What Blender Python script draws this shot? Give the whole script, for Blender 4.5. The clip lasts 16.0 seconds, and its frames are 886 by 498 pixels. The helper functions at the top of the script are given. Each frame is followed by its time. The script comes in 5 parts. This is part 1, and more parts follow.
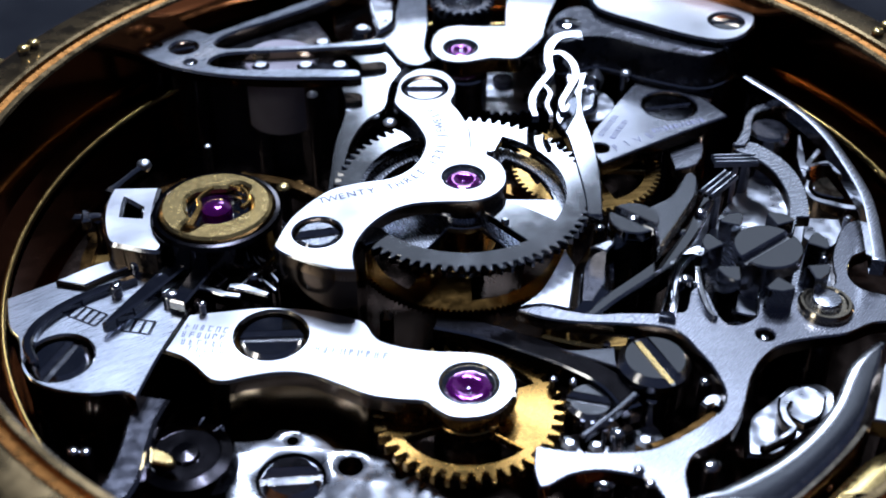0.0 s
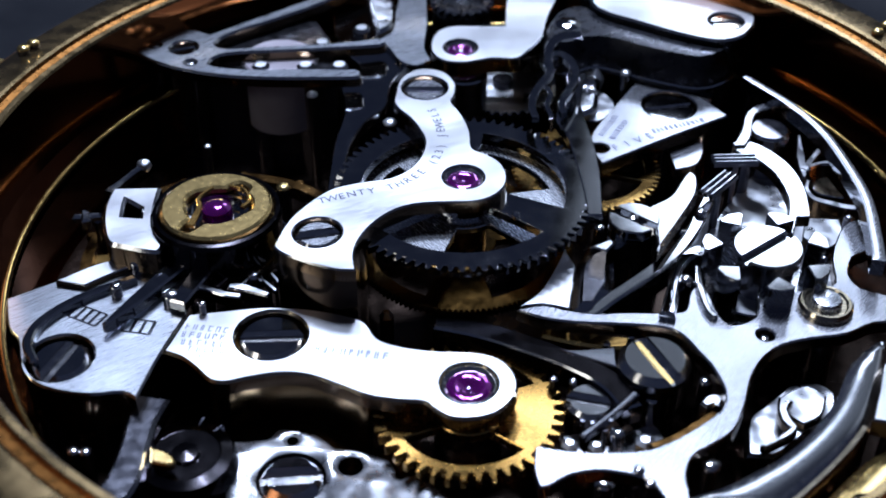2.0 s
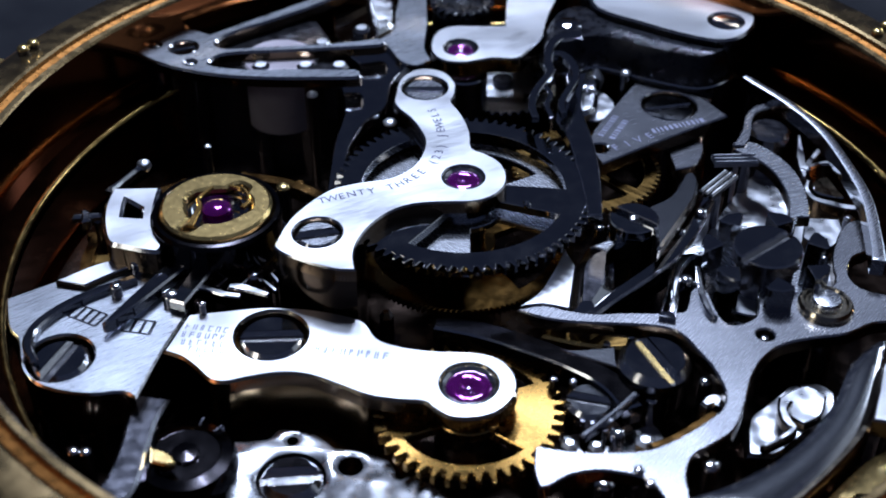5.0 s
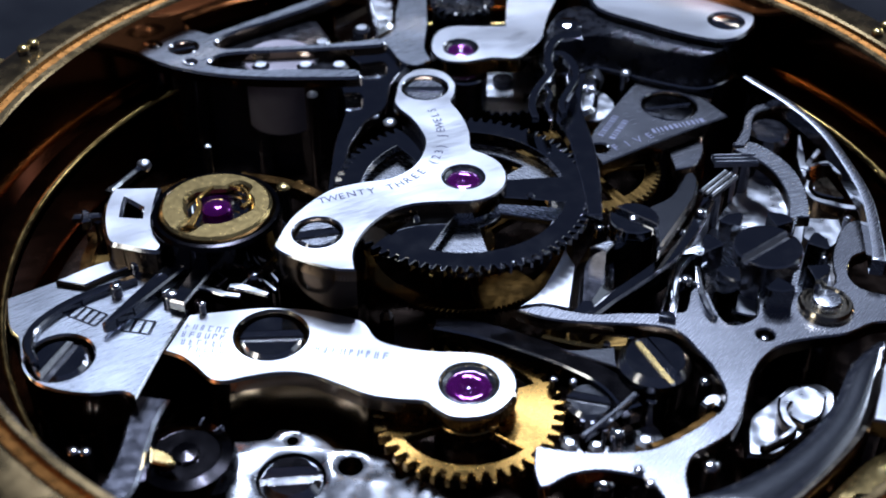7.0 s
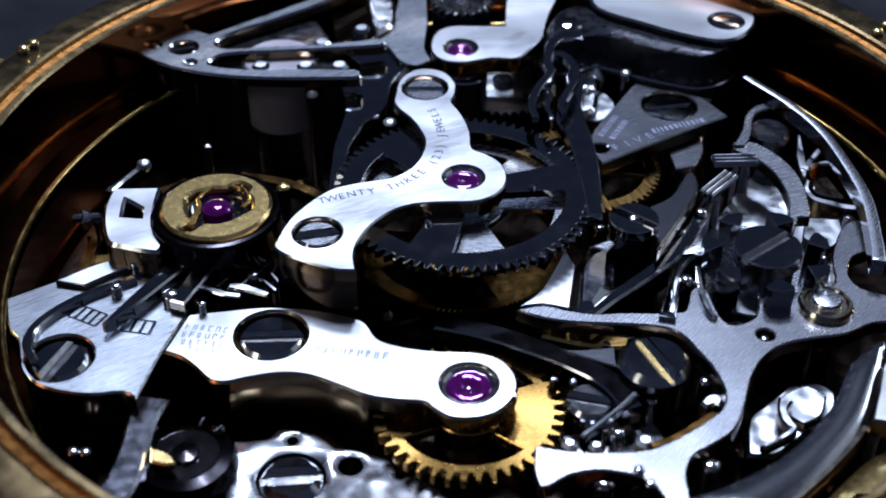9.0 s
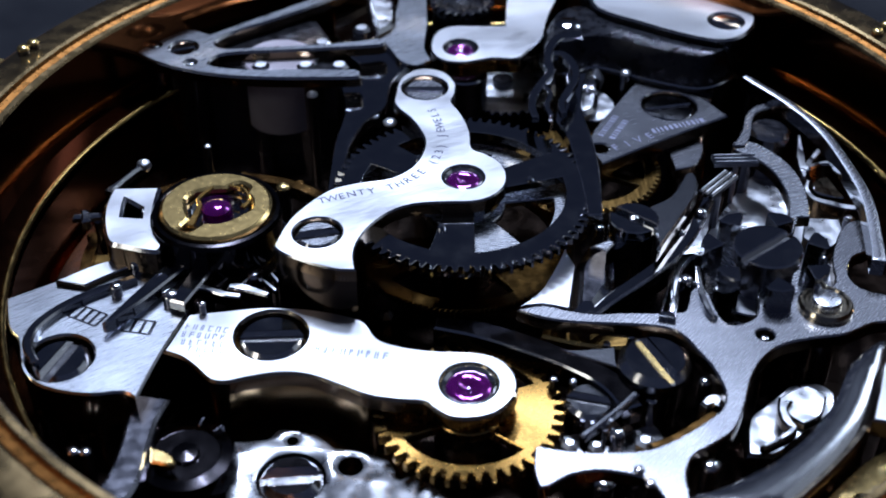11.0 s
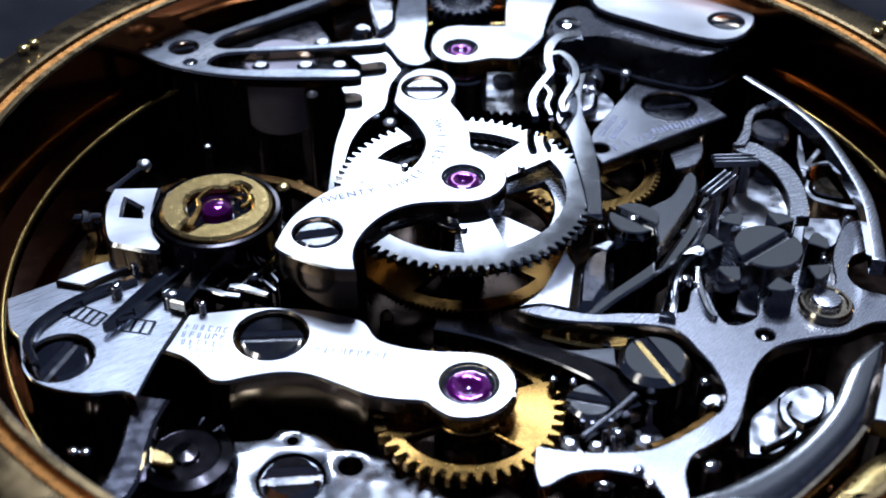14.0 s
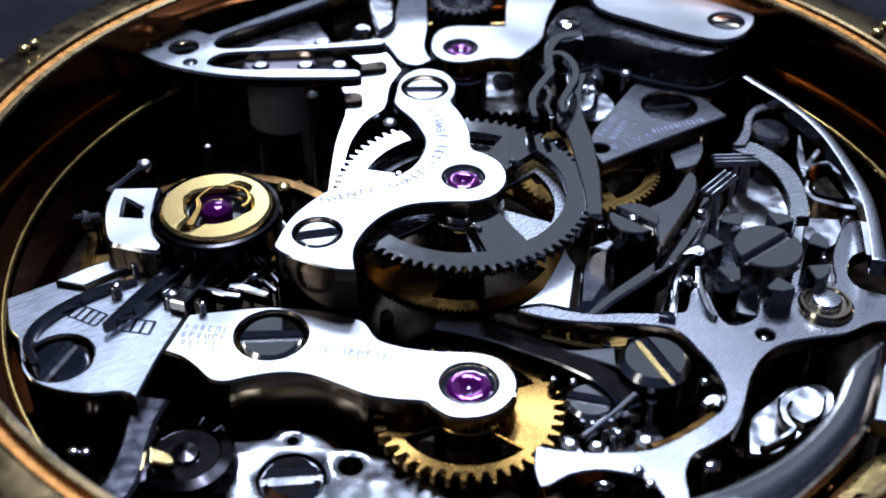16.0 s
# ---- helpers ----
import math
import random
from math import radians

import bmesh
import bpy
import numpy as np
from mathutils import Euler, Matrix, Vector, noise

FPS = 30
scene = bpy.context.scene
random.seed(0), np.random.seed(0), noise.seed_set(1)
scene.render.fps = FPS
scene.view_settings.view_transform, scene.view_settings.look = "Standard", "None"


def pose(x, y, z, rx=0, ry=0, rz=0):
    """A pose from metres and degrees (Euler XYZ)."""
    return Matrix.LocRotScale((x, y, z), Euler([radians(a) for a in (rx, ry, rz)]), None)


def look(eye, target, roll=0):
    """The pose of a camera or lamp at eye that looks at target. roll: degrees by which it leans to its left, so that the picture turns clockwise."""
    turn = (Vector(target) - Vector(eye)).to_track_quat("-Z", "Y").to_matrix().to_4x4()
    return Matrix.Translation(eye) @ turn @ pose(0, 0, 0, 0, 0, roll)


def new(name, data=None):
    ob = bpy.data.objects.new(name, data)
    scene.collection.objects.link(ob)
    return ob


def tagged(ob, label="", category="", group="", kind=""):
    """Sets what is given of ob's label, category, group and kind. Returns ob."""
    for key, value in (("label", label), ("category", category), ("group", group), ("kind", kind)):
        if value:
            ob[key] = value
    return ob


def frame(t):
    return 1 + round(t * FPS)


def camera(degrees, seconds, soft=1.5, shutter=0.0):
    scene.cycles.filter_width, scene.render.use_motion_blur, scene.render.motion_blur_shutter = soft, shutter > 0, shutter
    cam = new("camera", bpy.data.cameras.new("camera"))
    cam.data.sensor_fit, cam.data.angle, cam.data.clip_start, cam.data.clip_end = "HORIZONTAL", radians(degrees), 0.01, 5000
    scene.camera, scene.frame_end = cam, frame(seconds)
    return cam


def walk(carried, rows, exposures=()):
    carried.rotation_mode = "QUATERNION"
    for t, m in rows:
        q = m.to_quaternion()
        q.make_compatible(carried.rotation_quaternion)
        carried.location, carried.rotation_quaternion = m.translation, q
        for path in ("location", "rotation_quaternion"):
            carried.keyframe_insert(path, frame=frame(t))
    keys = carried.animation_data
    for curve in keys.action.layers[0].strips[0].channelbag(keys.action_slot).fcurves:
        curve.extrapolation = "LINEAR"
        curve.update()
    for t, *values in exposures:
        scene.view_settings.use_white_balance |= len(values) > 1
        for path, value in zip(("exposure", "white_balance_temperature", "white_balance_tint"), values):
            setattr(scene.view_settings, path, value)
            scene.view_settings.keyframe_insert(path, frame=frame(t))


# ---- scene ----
cam = camera(38.0, 16.0, soft=1.8)
cam.data.dof.use_dof, cam.data.dof.focus_distance, cam.data.dof.aperture_fstop = True, 0.0405, 110.0
EYE = (0.0, -0.03068, 0.02791)
stand = look(EYE, (0.0, 0.0, 0.0035))
walk(cam, [(0.0, stand), (16.0, stand)], exposures=[(0.0, 0.0, 5350, 10), (16.0, 0.0, 5350, 10)])

# ---- room light ----
world = bpy.data.worlds.new("dark_room")
scene.world = world
world.use_nodes = True
world.node_tree.nodes["Background"].inputs[0].default_value = (0.55, 0.62, 1.0, 1)
world.node_tree.nodes["Background"].inputs[1].default_value = 0.036


def area_lamp(name, eye, target, sx, sy, watts, colour):
    data = bpy.data.lights.new(name, "AREA")
    data.shape, data.size, data.size_y, data.energy, data.color = "RECTANGLE", sx, sy, watts, colour
    lamp = new(name, data)
    lamp.matrix_world = look(eye, target)
    return lamp


CENTRE = (0.001, 0.0015, 0.003)
for dx, dy, dz in ((-0.030, 0.016, -0.008), (0.030, 0.016, -0.008), (0.0, -0.034, 0.016)):
    area_lamp("ceiling_lamp", (-0.0032 + dx, 0.1242 + dy, 0.2681 + dz), CENTRE, 0.036, 0.036, 0.40, (0.92, 0.93, 1.0))
# added warm fill from the front left, for flanks and case wall; no real source
area_lamp("warm_fill_lamp", (-0.20, -0.12, 0.16), CENTRE, 0.06, 0.06, 0.05, (1.0, 0.85, 0.62))

# ---- materials ----
MM = 0.001


def material(name, colour, rough, metal=1.0, grain=0.0, grain_scale=3000.0, stretch=(1, 1, 1), bump=0.0, tint=0.08, coat=0.0, turn=0.0, wave=0.0, wave_scale=420.0, shine=0.5, turned=0.0):
    """Procedural surface: fine stretched grain, broad stains, light relief."""
    m = bpy.data.materials.new(name)
    m.use_nodes = True
    nt = m.node_tree
    b = nt.nodes["Principled BSDF"]
    b.inputs["Metallic"].default_value = metal
    b.inputs["Coat Weight"].default_value = coat
    b.inputs["Specular IOR Level"].default_value = shine
    if turned:
        tangent = nt.nodes.new("ShaderNodeTangent")
        tangent.direction_type, tangent.axis = "RADIAL", "Z"
        nt.links.new(tangent.outputs[0], b.inputs["Tangent"])
        b.inputs["Anisotropic"].default_value = turned
    coord = nt.nodes.new("ShaderNodeTexCoord")
    mapping = nt.nodes.new("ShaderNodeMapping")
    mapping.vector_type = "TEXTURE"
    mapping.inputs["Scale"].default_value = [1 / k for k in stretch]
    mapping.inputs["Rotation"].default_value = (0, 0, radians(turn))
    nt.links.new(coord.outputs["Object"], mapping.inputs["Vector"])
    fine = nt.nodes.new("ShaderNodeTexNoise")
    fine.inputs["Scale"].default_value = grain_scale
    fine.inputs["Detail"].default_value = 4
    nt.links.new(mapping.outputs[0], fine.inputs["Vector"])
    broad = nt.nodes.new("ShaderNodeTexNoise")
    broad.inputs["Scale"].default_value = 420
    broad.inputs["Detail"].default_value = 3
    nt.links.new(coord.outputs["Object"], broad.inputs["Vector"])
    mix = nt.nodes.new("ShaderNodeMix")
    mix.data_type = "RGBA"
    mix.inputs["A"].default_value = (*colour, 1)
    mix.inputs["B"].default_value = (*[c * (1 - 2.5 * tint) for c in colour], 1)
    blend = nt.nodes.new("ShaderNodeMath")
    blend.operation = "MULTIPLY_ADD"
    blend.inputs[1].default_value = 0.6
    nt.links.new(fine.outputs["Fac"], blend.inputs[0])
    half = nt.nodes.new("ShaderNodeMath")
    half.operation = "MULTIPLY"
    half.inputs[1].default_value = 0.6
    nt.links.new(broad.outputs["Fac"], half.inputs[0])
    nt.links.new(half.outputs[0], blend.inputs[2])
    nt.links.new(blend.outputs[0], mix.inputs["Factor"])
    nt.links.new(mix.outputs["Result"], b.inputs["Base Color"])
    ramp = nt.nodes.new("ShaderNodeMapRange")
    ramp.inputs["From Min"].default_value, ramp.inputs["From Max"].default_value = 0.3, 0.7
    ramp.inputs["To Min"].default_value = max(0.02, rough - grain)
    ramp.inputs["To Max"].default_value = rough + grain
    nt.links.new(fine.outputs["Fac"], ramp.inputs["Value"])
    nt.links.new(ramp.outputs[0], b.inputs["Roughness"])
    if bump:
        node = nt.nodes.new("ShaderNodeBump")
        node.inputs["Strength"].default_value = bump
        node.inputs["Distance"].default_value = 0.00002
        nt.links.new(fine.outputs["Fac"], node.inputs["Height"])
        nt.links.new(node.outputs[0], b.inputs["Normal"])
    if wave:
        slow = nt.nodes.new("ShaderNodeTexNoise")
        slow.inputs["Scale"].default_value = wave_scale
        slow.inputs["Detail"].default_value = 1
        nt.links.new(coord.outputs["Object"], slow.inputs["Vector"])
        swell = nt.nodes.new("ShaderNodeBump")
        swell.inputs["Strength"].default_value = 1.0
        swell.inputs["Distance"].default_value = wave
        nt.links.new(slow.outputs["Fac"], swell.inputs["Height"])
        if bump:
            nt.links.new(swell.outputs[0], node.inputs["Normal"])
        else:
            nt.links.new(swell.outputs[0], b.inputs["Normal"])
    return m


def glow(name, colour, strength):
    m = bpy.data.materials.new(name)
    m.use_nodes = True
    nt = m.node_tree
    e = nt.nodes.new("ShaderNodeEmission")
    e.inputs[0].default_value = (*colour, 1)
    e.inputs[1].default_value = strength
    nt.links.new(e.outputs[0], nt.nodes["Material Output"].inputs[0])
    return m


SATIN = material("satin_steel", (0.71, 0.72, 0.76), 0.36, grain=0.07, grain_scale=6500, stretch=(0.25, 8, 1), bump=0.06, tint=0.05, turn=28, wave=0.00026, wave_scale=300)
SATIN_DARK = material("grained_steel", (0.47, 0.48, 0.53), 0.26, grain=0.03, grain_scale=7000, stretch=(0.3, 6, 1), bump=0.025, tint=0.05, turn=50, wave=0.00008, wave_scale=280)
POLISH = material("polished_steel", (0.62, 0.63, 0.66), 0.10, grain=0.04, grain_scale=1800, tint=0.05)
BLACK = material("black_polished_steel", (0.46, 0.47, 0.50), 0.07, grain=0.03, grain_scale=1500, tint=0.06)
EDGE = material("polished_bevel", (0.70, 0.70, 0.72), 0.16, grain=0.05, tint=0.03)
# steel flanks coloured dark brown for shade and reflected gold
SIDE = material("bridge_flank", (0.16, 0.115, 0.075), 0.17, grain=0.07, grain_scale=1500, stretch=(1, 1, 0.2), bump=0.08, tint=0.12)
# main plate colour carries the darkness of the gaps between parts
PLATE = material("shade_dark_plate", (0.07, 0.05, 0.04), 0.22, grain=0.10, grain_scale=1100, bump=0.3, tint=0.2)
PEARL = material("pearled_plate", (0.86, 0.88, 0.94), 0.34, grain=0.12, grain_scale=1500, bump=0.25, tint=0.14, wave=0.0002, wave_scale=900)
GOLD = material("yellow_gold", (0.72, 0.53, 0.21), 0.25, grain=0.03, grain_scale=5000, bump=0.02, tint=0.03)
BRASS = material("gilt_wheel", (0.60, 0.37, 0.11), 0.22, grain=0.05, grain_scale=2200, stretch=(0.5, 6, 1), bump=0.06, tint=0.08, turn=10)
# gilt darkened in colour, chiefly for the balance and hub in shade
DIM_GILT = material("dimmed_gilt", (0.22, 0.12, 0.035), 0.22, grain=0.08, grain_scale=1500, tint=0.2)
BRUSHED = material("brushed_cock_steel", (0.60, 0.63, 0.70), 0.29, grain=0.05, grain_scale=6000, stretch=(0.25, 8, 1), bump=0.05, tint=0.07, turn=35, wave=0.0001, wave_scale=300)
NICKEL = material("warm_nickel", (0.66, 0.58, 0.44), 0.16, grain=0.05, tint=0.08)
ROSE = material("rose_gold_case", (0.36, 0.16, 0.04), 0.28, grain=0.05, grain_scale=3500, bump=0.06, tint=0.06)
SEAT = material("seat_ring_gold", (0.52, 0.35, 0.12), 0.18, grain=0.05, grain_scale=2500, bump=0.1, tint=0.1)
# case gold taken nearly black, so the ledge keeps its shade
LEDGE = material("shade_dark_ledge", (0.06, 0.022, 0.010), 0.12, grain=0.02, grain_scale=1500, tint=0.08)
# case gold darkened for the unlit room that the polished wall mirrors
WALL = material("darkened_gold_wall", (0.28, 0.10, 0.030), 0.10, grain=0.02, grain_scale=900, stretch=(1, 1, 0.15), bump=0.05, tint=0.10)
RIM = material("worn_gold_rim", (0.36, 0.26, 0.125), 0.27, grain=0.07, grain_scale=1600, bump=0.05, tint=0.14, wave=0.00005, wave_scale=300)
# near-black colour puts dark reflections onto the rear flank, shoulder and drum
IRON = material("near_black_steel", (0.045, 0.047, 0.06), 0.30, grain=0.1, grain_scale=2500, bump=0.25, tint=0.15)
BURNISH = material("burnished_steel", (0.62, 0.64, 0.70), 0.26, grain=0.04, grain_scale=6000, stretch=(0.6, 4, 1), bump=0.02, tint=0.03, turn=20)
# GILT and UMBER: darker copies of BRASS for wheels lying in shade
GILT = material("dark_gilt_wheel", (0.30, 0.175, 0.046), 0.27, grain=0.04, grain_scale=4500, bump=0.03, tint=0.08, turned=0.85)
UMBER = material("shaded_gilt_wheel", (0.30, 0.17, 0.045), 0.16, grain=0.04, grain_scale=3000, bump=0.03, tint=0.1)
# two more flank steels: dark reflections, then warm gold ones, held in the colour
FLANK = material("dark_reflection_flank", (0.075, 0.058, 0.048), 0.13, grain=0.04, grain_scale=1500, stretch=(1, 1, 0.2), bump=0.08, tint=0.12)
WARM_FLANK = material("warm_reflection_flank", (0.33, 0.23, 0.12), 0.18, grain=0.05, grain_scale=1500, stretch=(1, 1, 0.2), bump=0.08, tint=0.12)
RUBY = material("ruby", (0.28, 0.015, 0.34), 0.10, metal=0.75, grain=0.06, grain_scale=2500, bump=0.7, tint=0.3, coat=1.0)
# steel darkened in colour, mostly to hold shade on posts, shanks and bodies
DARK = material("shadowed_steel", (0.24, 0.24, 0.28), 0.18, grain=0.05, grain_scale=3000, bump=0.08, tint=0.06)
INK = material("engraving_ink", (0.10, 0.10, 0.19), 0.6, metal=0.0, tint=0.1)
TABLE = material("dark_table", (0.003, 0.004, 0.008), 0.85, metal=0.0, grain=0.1, grain_scale=300, bump=0.2, shine=0.22)
JET = material("jet_polished_steel", (0.040, 0.037, 0.042), 0.13, grain=0.03, grain_scale=1500, tint=0.06)
SLATE = material("slate_steel", (0.42, 0.43, 0.48), 0.24, grain=0.04, grain_scale=6000, stretch=(0.3, 6, 1), bump=0.03, tint=0.08, turn=20, wave=0.00008, wave_scale=300)
CRESCENT = material("mirror_spring_steel", (0.36, 0.37, 0.40), 0.17, grain=0.01, grain_scale=7000, tint=0.015)
# low-metal grey that carries a soft reflection as surface colour
REFLEX_GREY = material("reflection_grey_nickel", (0.46, 0.42, 0.48), 0.42, metal=0.2, grain=0.08, grain_scale=900, bump=0.2, tint=0.2, wave=0.0002, wave_scale=500)
FAINT = material("worn_engraving", (0.25, 0.26, 0.37), 0.5, metal=0.4, tint=0.15)
LAMP_BODY = material("lamp_housing", (0.03, 0.03, 0.03), 0.5, metal=0.0)


def soft_glow(name, colour, low, high, reach):
    """A diffuser with a hot middle that fades to its edges."""
    m = glow(name, colour, low)
    nt = m.node_tree
    coord = nt.nodes.new("ShaderNodeTexCoord")
    length = nt.nodes.new("ShaderNodeVectorMath")
    length.operation = "LENGTH"
    nt.links.new(coord.outputs["Object"], length.inputs[0])
    fade = nt.nodes.new("ShaderNodeMapRange")
    fade.interpolation_type = "SMOOTHERSTEP"
    fade.inputs["From Min"].default_value, fade.inputs["From Max"].default_value = reach * 0.62, reach
    fade.inputs["To Min"].default_value, fade.inputs["To Max"].default_value = high, low
    nt.links.new(length.outputs["Value"], fade.inputs["Value"])
    nt.links.new(fade.outputs[0], nt.nodes["Emission"].inputs[1])
    return m


LAMP_GLOW = soft_glow("lamp_diffuser", (0.97, 0.98, 1.0), 0.24, 8.0, 0.034)

# ---- builders (all lengths in millimetres) ----
BASE = {}


def thing(name, x, y, z, label, category, group="", kind=""):
    ob = new(name)
    ob.empty_display_size = 0.0005
    ob.location = (x * MM, y * MM, z * MM)
    BASE[ob] = (x, y, z)
    return tagged(ob, label, category, group, kind)


class Shape:
    """Collects vertices and faces of one mesh; s is the material slot."""

    def __init__(self):
        self.v, self.f, self.s, self.smooth = [], [], [], []

    def add(self, verts, faces, slot=0, smooth=False):
        n = len(self.v)
        self.v += [tuple(p) for p in verts]
        for f in faces:
            self.f.append(tuple(n + i for i in f))
            self.s.append(slot)
            self.smooth.append(smooth)
        return self

    def strip(self, a, b, slot=0, closed=True, smooth=True):
        n = len(a)
        faces = [(i, (i + 1) % n, n + (i + 1) % n, n + i) for i in range(n if closed else n - 1)]
        return self.add(list(a) + list(b), faces, slot, smooth)


def part(name, shape, mats, parent=None, label="", origin=None):
    o = origin or BASE.get(parent, (0, 0, 0))
    me = bpy.data.meshes.new(name)
    index, verts, faces, slots = {}, [], [], []
    keys = [index.setdefault((round(x, 4), round(y, 4), round(z, 4)), len(index)) for x, y, z in shape.v]
    for f, s in zip(shape.f, shape.s):
        f = [keys[i] for i in f]
        f = [a for k, a in enumerate(f) if a != f[k - 1]]
        if len(set(f)) > 2:
            faces.append(f)
            slots.append(s)
    me.from_pydata([((x - o[0]) * MM, (y - o[1]) * MM, (z - o[2]) * MM) for x, y, z in index], [], faces)
    for m in mats if isinstance(mats, (list, tuple)) else [mats]:
        me.materials.append(m)
    top = len(me.materials) - 1
    me.polygons.foreach_set("material_index", [min(s, top) for s in slots])
    me.polygons.foreach_set("use_smooth", [True] * len(faces))
    me.update()
    me.set_sharp_from_angle(angle=radians(32))
    ob = new(name, me)
    BASE[ob] = o
    if parent is not None:
        ob.parent = parent
    else:
        ob.location = (o[0] * MM, o[1] * MM, o[2] * MM)
    if label:
        tagged(ob, label)
    return ob


def rounded(points, steps=5, closed=True):
    """A smooth line through the points; a point given twice is a corner."""
    n, out = len(points), []
    for i in range(n if closed else n - 1):
        p = [Vector((*points[(i + k) % n if closed else min(max(i + k, 0), n - 1)], 0)) for k in (-1, 0, 1, 2)]
        if (p[1] - p[2]).length < 1e-6:
            continue
        for j in range(steps):
            t = j / steps
            q = 0.5 * (2 * p[1] + (p[2] - p[0]) * t + (2 * p[0] - 5 * p[1] + 4 * p[2] - p[3]) * t * t + (3 * p[1] - p[0] - 3 * p[2] + p[3]) * t ** 3)
            out.append((q.x, q.y))
    if not closed:
        out.append(points[-1])
    return out


def ring(cx, cy, r, n=40, start=0.0):
    return [(cx + r * math.cos(start + 2 * math.pi * i / n), cy + r * math.sin(start + 2 * math.pi * i / n)) for i in range(n)]


def area(loop):
    return 0.5 * sum(a[0] * b[1] - b[0] * a[1] for a, b in zip(loop, loop[1:] + loop[:1]))


def inset(loop, d):
    """The loop moved inwards by d (a counterclockwise loop)."""
    n, out = len(loop), []
    for i in range(n):
        a, b, c = loop[i - 1], loop[i], loop[(i + 1) % n]
        u = Vector((b[0] - a[0], b[1] - a[1]))
        w = Vector((c[0] - b[0], c[1] - b[1]))
        if u.length < 1e-9 or w.length < 1e-9:
            out.append(b)
            continue
        u.normalize()
        w.normalize()
        m = Vector((-u.y - w.y, u.x + w.x))
        k = max(0.5, m.length_squared / 2)
        out.append((b[0] + m.x * d / k, b[1] + m.y * d / k))
    return out


def at(loop, z):
    return [(x, y, z) for x, y in loop]


def plate(loop, z0, z1, bevel=0.06, holes=(), shape=None, slots=(0, 1, 2)):
    """A flat plate with bevelled edges and holes through it; slots: top, bevel, flank."""
    from mathutils.geometry import tessellate_polygon
    shape = shape or Shape()
    bevel, drop = bevel if isinstance(bevel, tuple) else (bevel, bevel)
    loops = [loop if area(loop) > 0 else loop[::-1]] + [h if area(h) < 0 else h[::-1] for h in holes]
    tops = [inset(l, bevel) for l in loops]
    for l, t in zip(loops, tops):
        shape.strip(at(l, z0), at(l, z1 - drop), slots[2])
        if bevel:
            shape.strip(at(l, z1 - drop), at(t, z1), slots[1])
    for ls, z, flip in ((tops, z1, False), (loops, z0, True)):
        flat = [p for l in ls for p in at(l, z)]
        tris = tessellate_polygon([[Vector(p) for p in at(l, z)] for l in ls])
        out = []
        for a, b, c in tris:
            pa, pb, pc = flat[a], flat[b], flat[c]
            up = (pb[0] - pa[0]) * (pc[1] - pa[1]) - (pb[1] - pa[1]) * (pc[0] - pa[0]) > 0
            out.append((a, b, c) if up != flip else (a, c, b))
        shape.add(flat, out, slots[2] if flip else slots[0])
    return shape


def lathe(cx, cy, profile, n=48, shape=None, slots=None, smooth=True):
    """Turned body: profile of (radius, height) from the lower outside to the top inside."""
    shape = shape or Shape()
    for i, ((r0, z0), (r1, z1)) in enumerate(zip(profile, profile[1:])):
        shape.strip(at(ring(cx, cy, max(r0, 1e-4), n), z0), at(ring(cx, cy, max(r1, 1e-4), n), z1), slots[i] if slots else 0, True, smooth)
    return shape


def drum(cx, cy, r, z0, z1, bevel=0.05, n=32, shape=None, slots=(0, 1, 2)):
    return plate(ring(cx, cy, r, n), z0, z1, bevel, (), shape, slots)


def band(points, widths, z0, z1, bevel=0.03, steps=6, shape=None, slots=(0, 1, 2)):
    """A flat spring or lever along a centre line, with its width from end to end."""
    line = rounded(points, steps, False)
    n, left, right = len(line), [], []
    for i, p in enumerate(line):
        a, b = line[max(i - 1, 0)], line[min(i + 1, n - 1)]
        d = Vector((b[0] - a[0], b[1] - a[1])).normalized()
        s = i / (n - 1) * (len(widths) - 1)
        k = min(int(s), len(widths) - 2)
        w = (widths[k] + (widths[k + 1] - widths[k]) * (s - k)) / 2
        left.append((p[0] - d.y * w, p[1] + d.x * w))
        right.append((p[0] + d.y * w, p[1] - d.x * w))
    return plate(right + left[::-1], z0, z1, bevel, (), shape, slots)


def gear_loop(cx, cy, r, teeth, depth, start=0.0, sharp=0.25):
    out = []
    for i in range(teeth):
        for k, rr in ((0.0, r - depth), (0.30 - sharp * 0.2, r - depth), (0.40 + sharp * 0.1, r), (0.72 - sharp * 0.1, r), (0.98 - sharp * 0.2, r - depth)):
            a = start + 2 * math.pi * (i + k) / teeth
            out.append((cx + rr * math.cos(a), cy + rr * math.sin(a)))
    return out


def window(cx, cy, r0, r1, a0, a1, n=14):
    """An opening between two spokes, from angle a0 to a1 in degrees."""
    outer = [(cx + r1 * math.cos(radians(a0 + (a1 - a0) * i / n)), cy + r1 * math.sin(radians(a0 + (a1 - a0) * i / n))) for i in range(n + 1)]
    lean = (a1 - a0) * 0.10
    inner = [(cx + r0 * math.cos(radians(a1 - lean + (a0 - a1 + 2 * lean) * i / n)), cy + r0 * math.sin(radians(a1 - lean + (a0 - a1 + 2 * lean) * i / n))) for i in range(n + 1)]
    return outer + inner


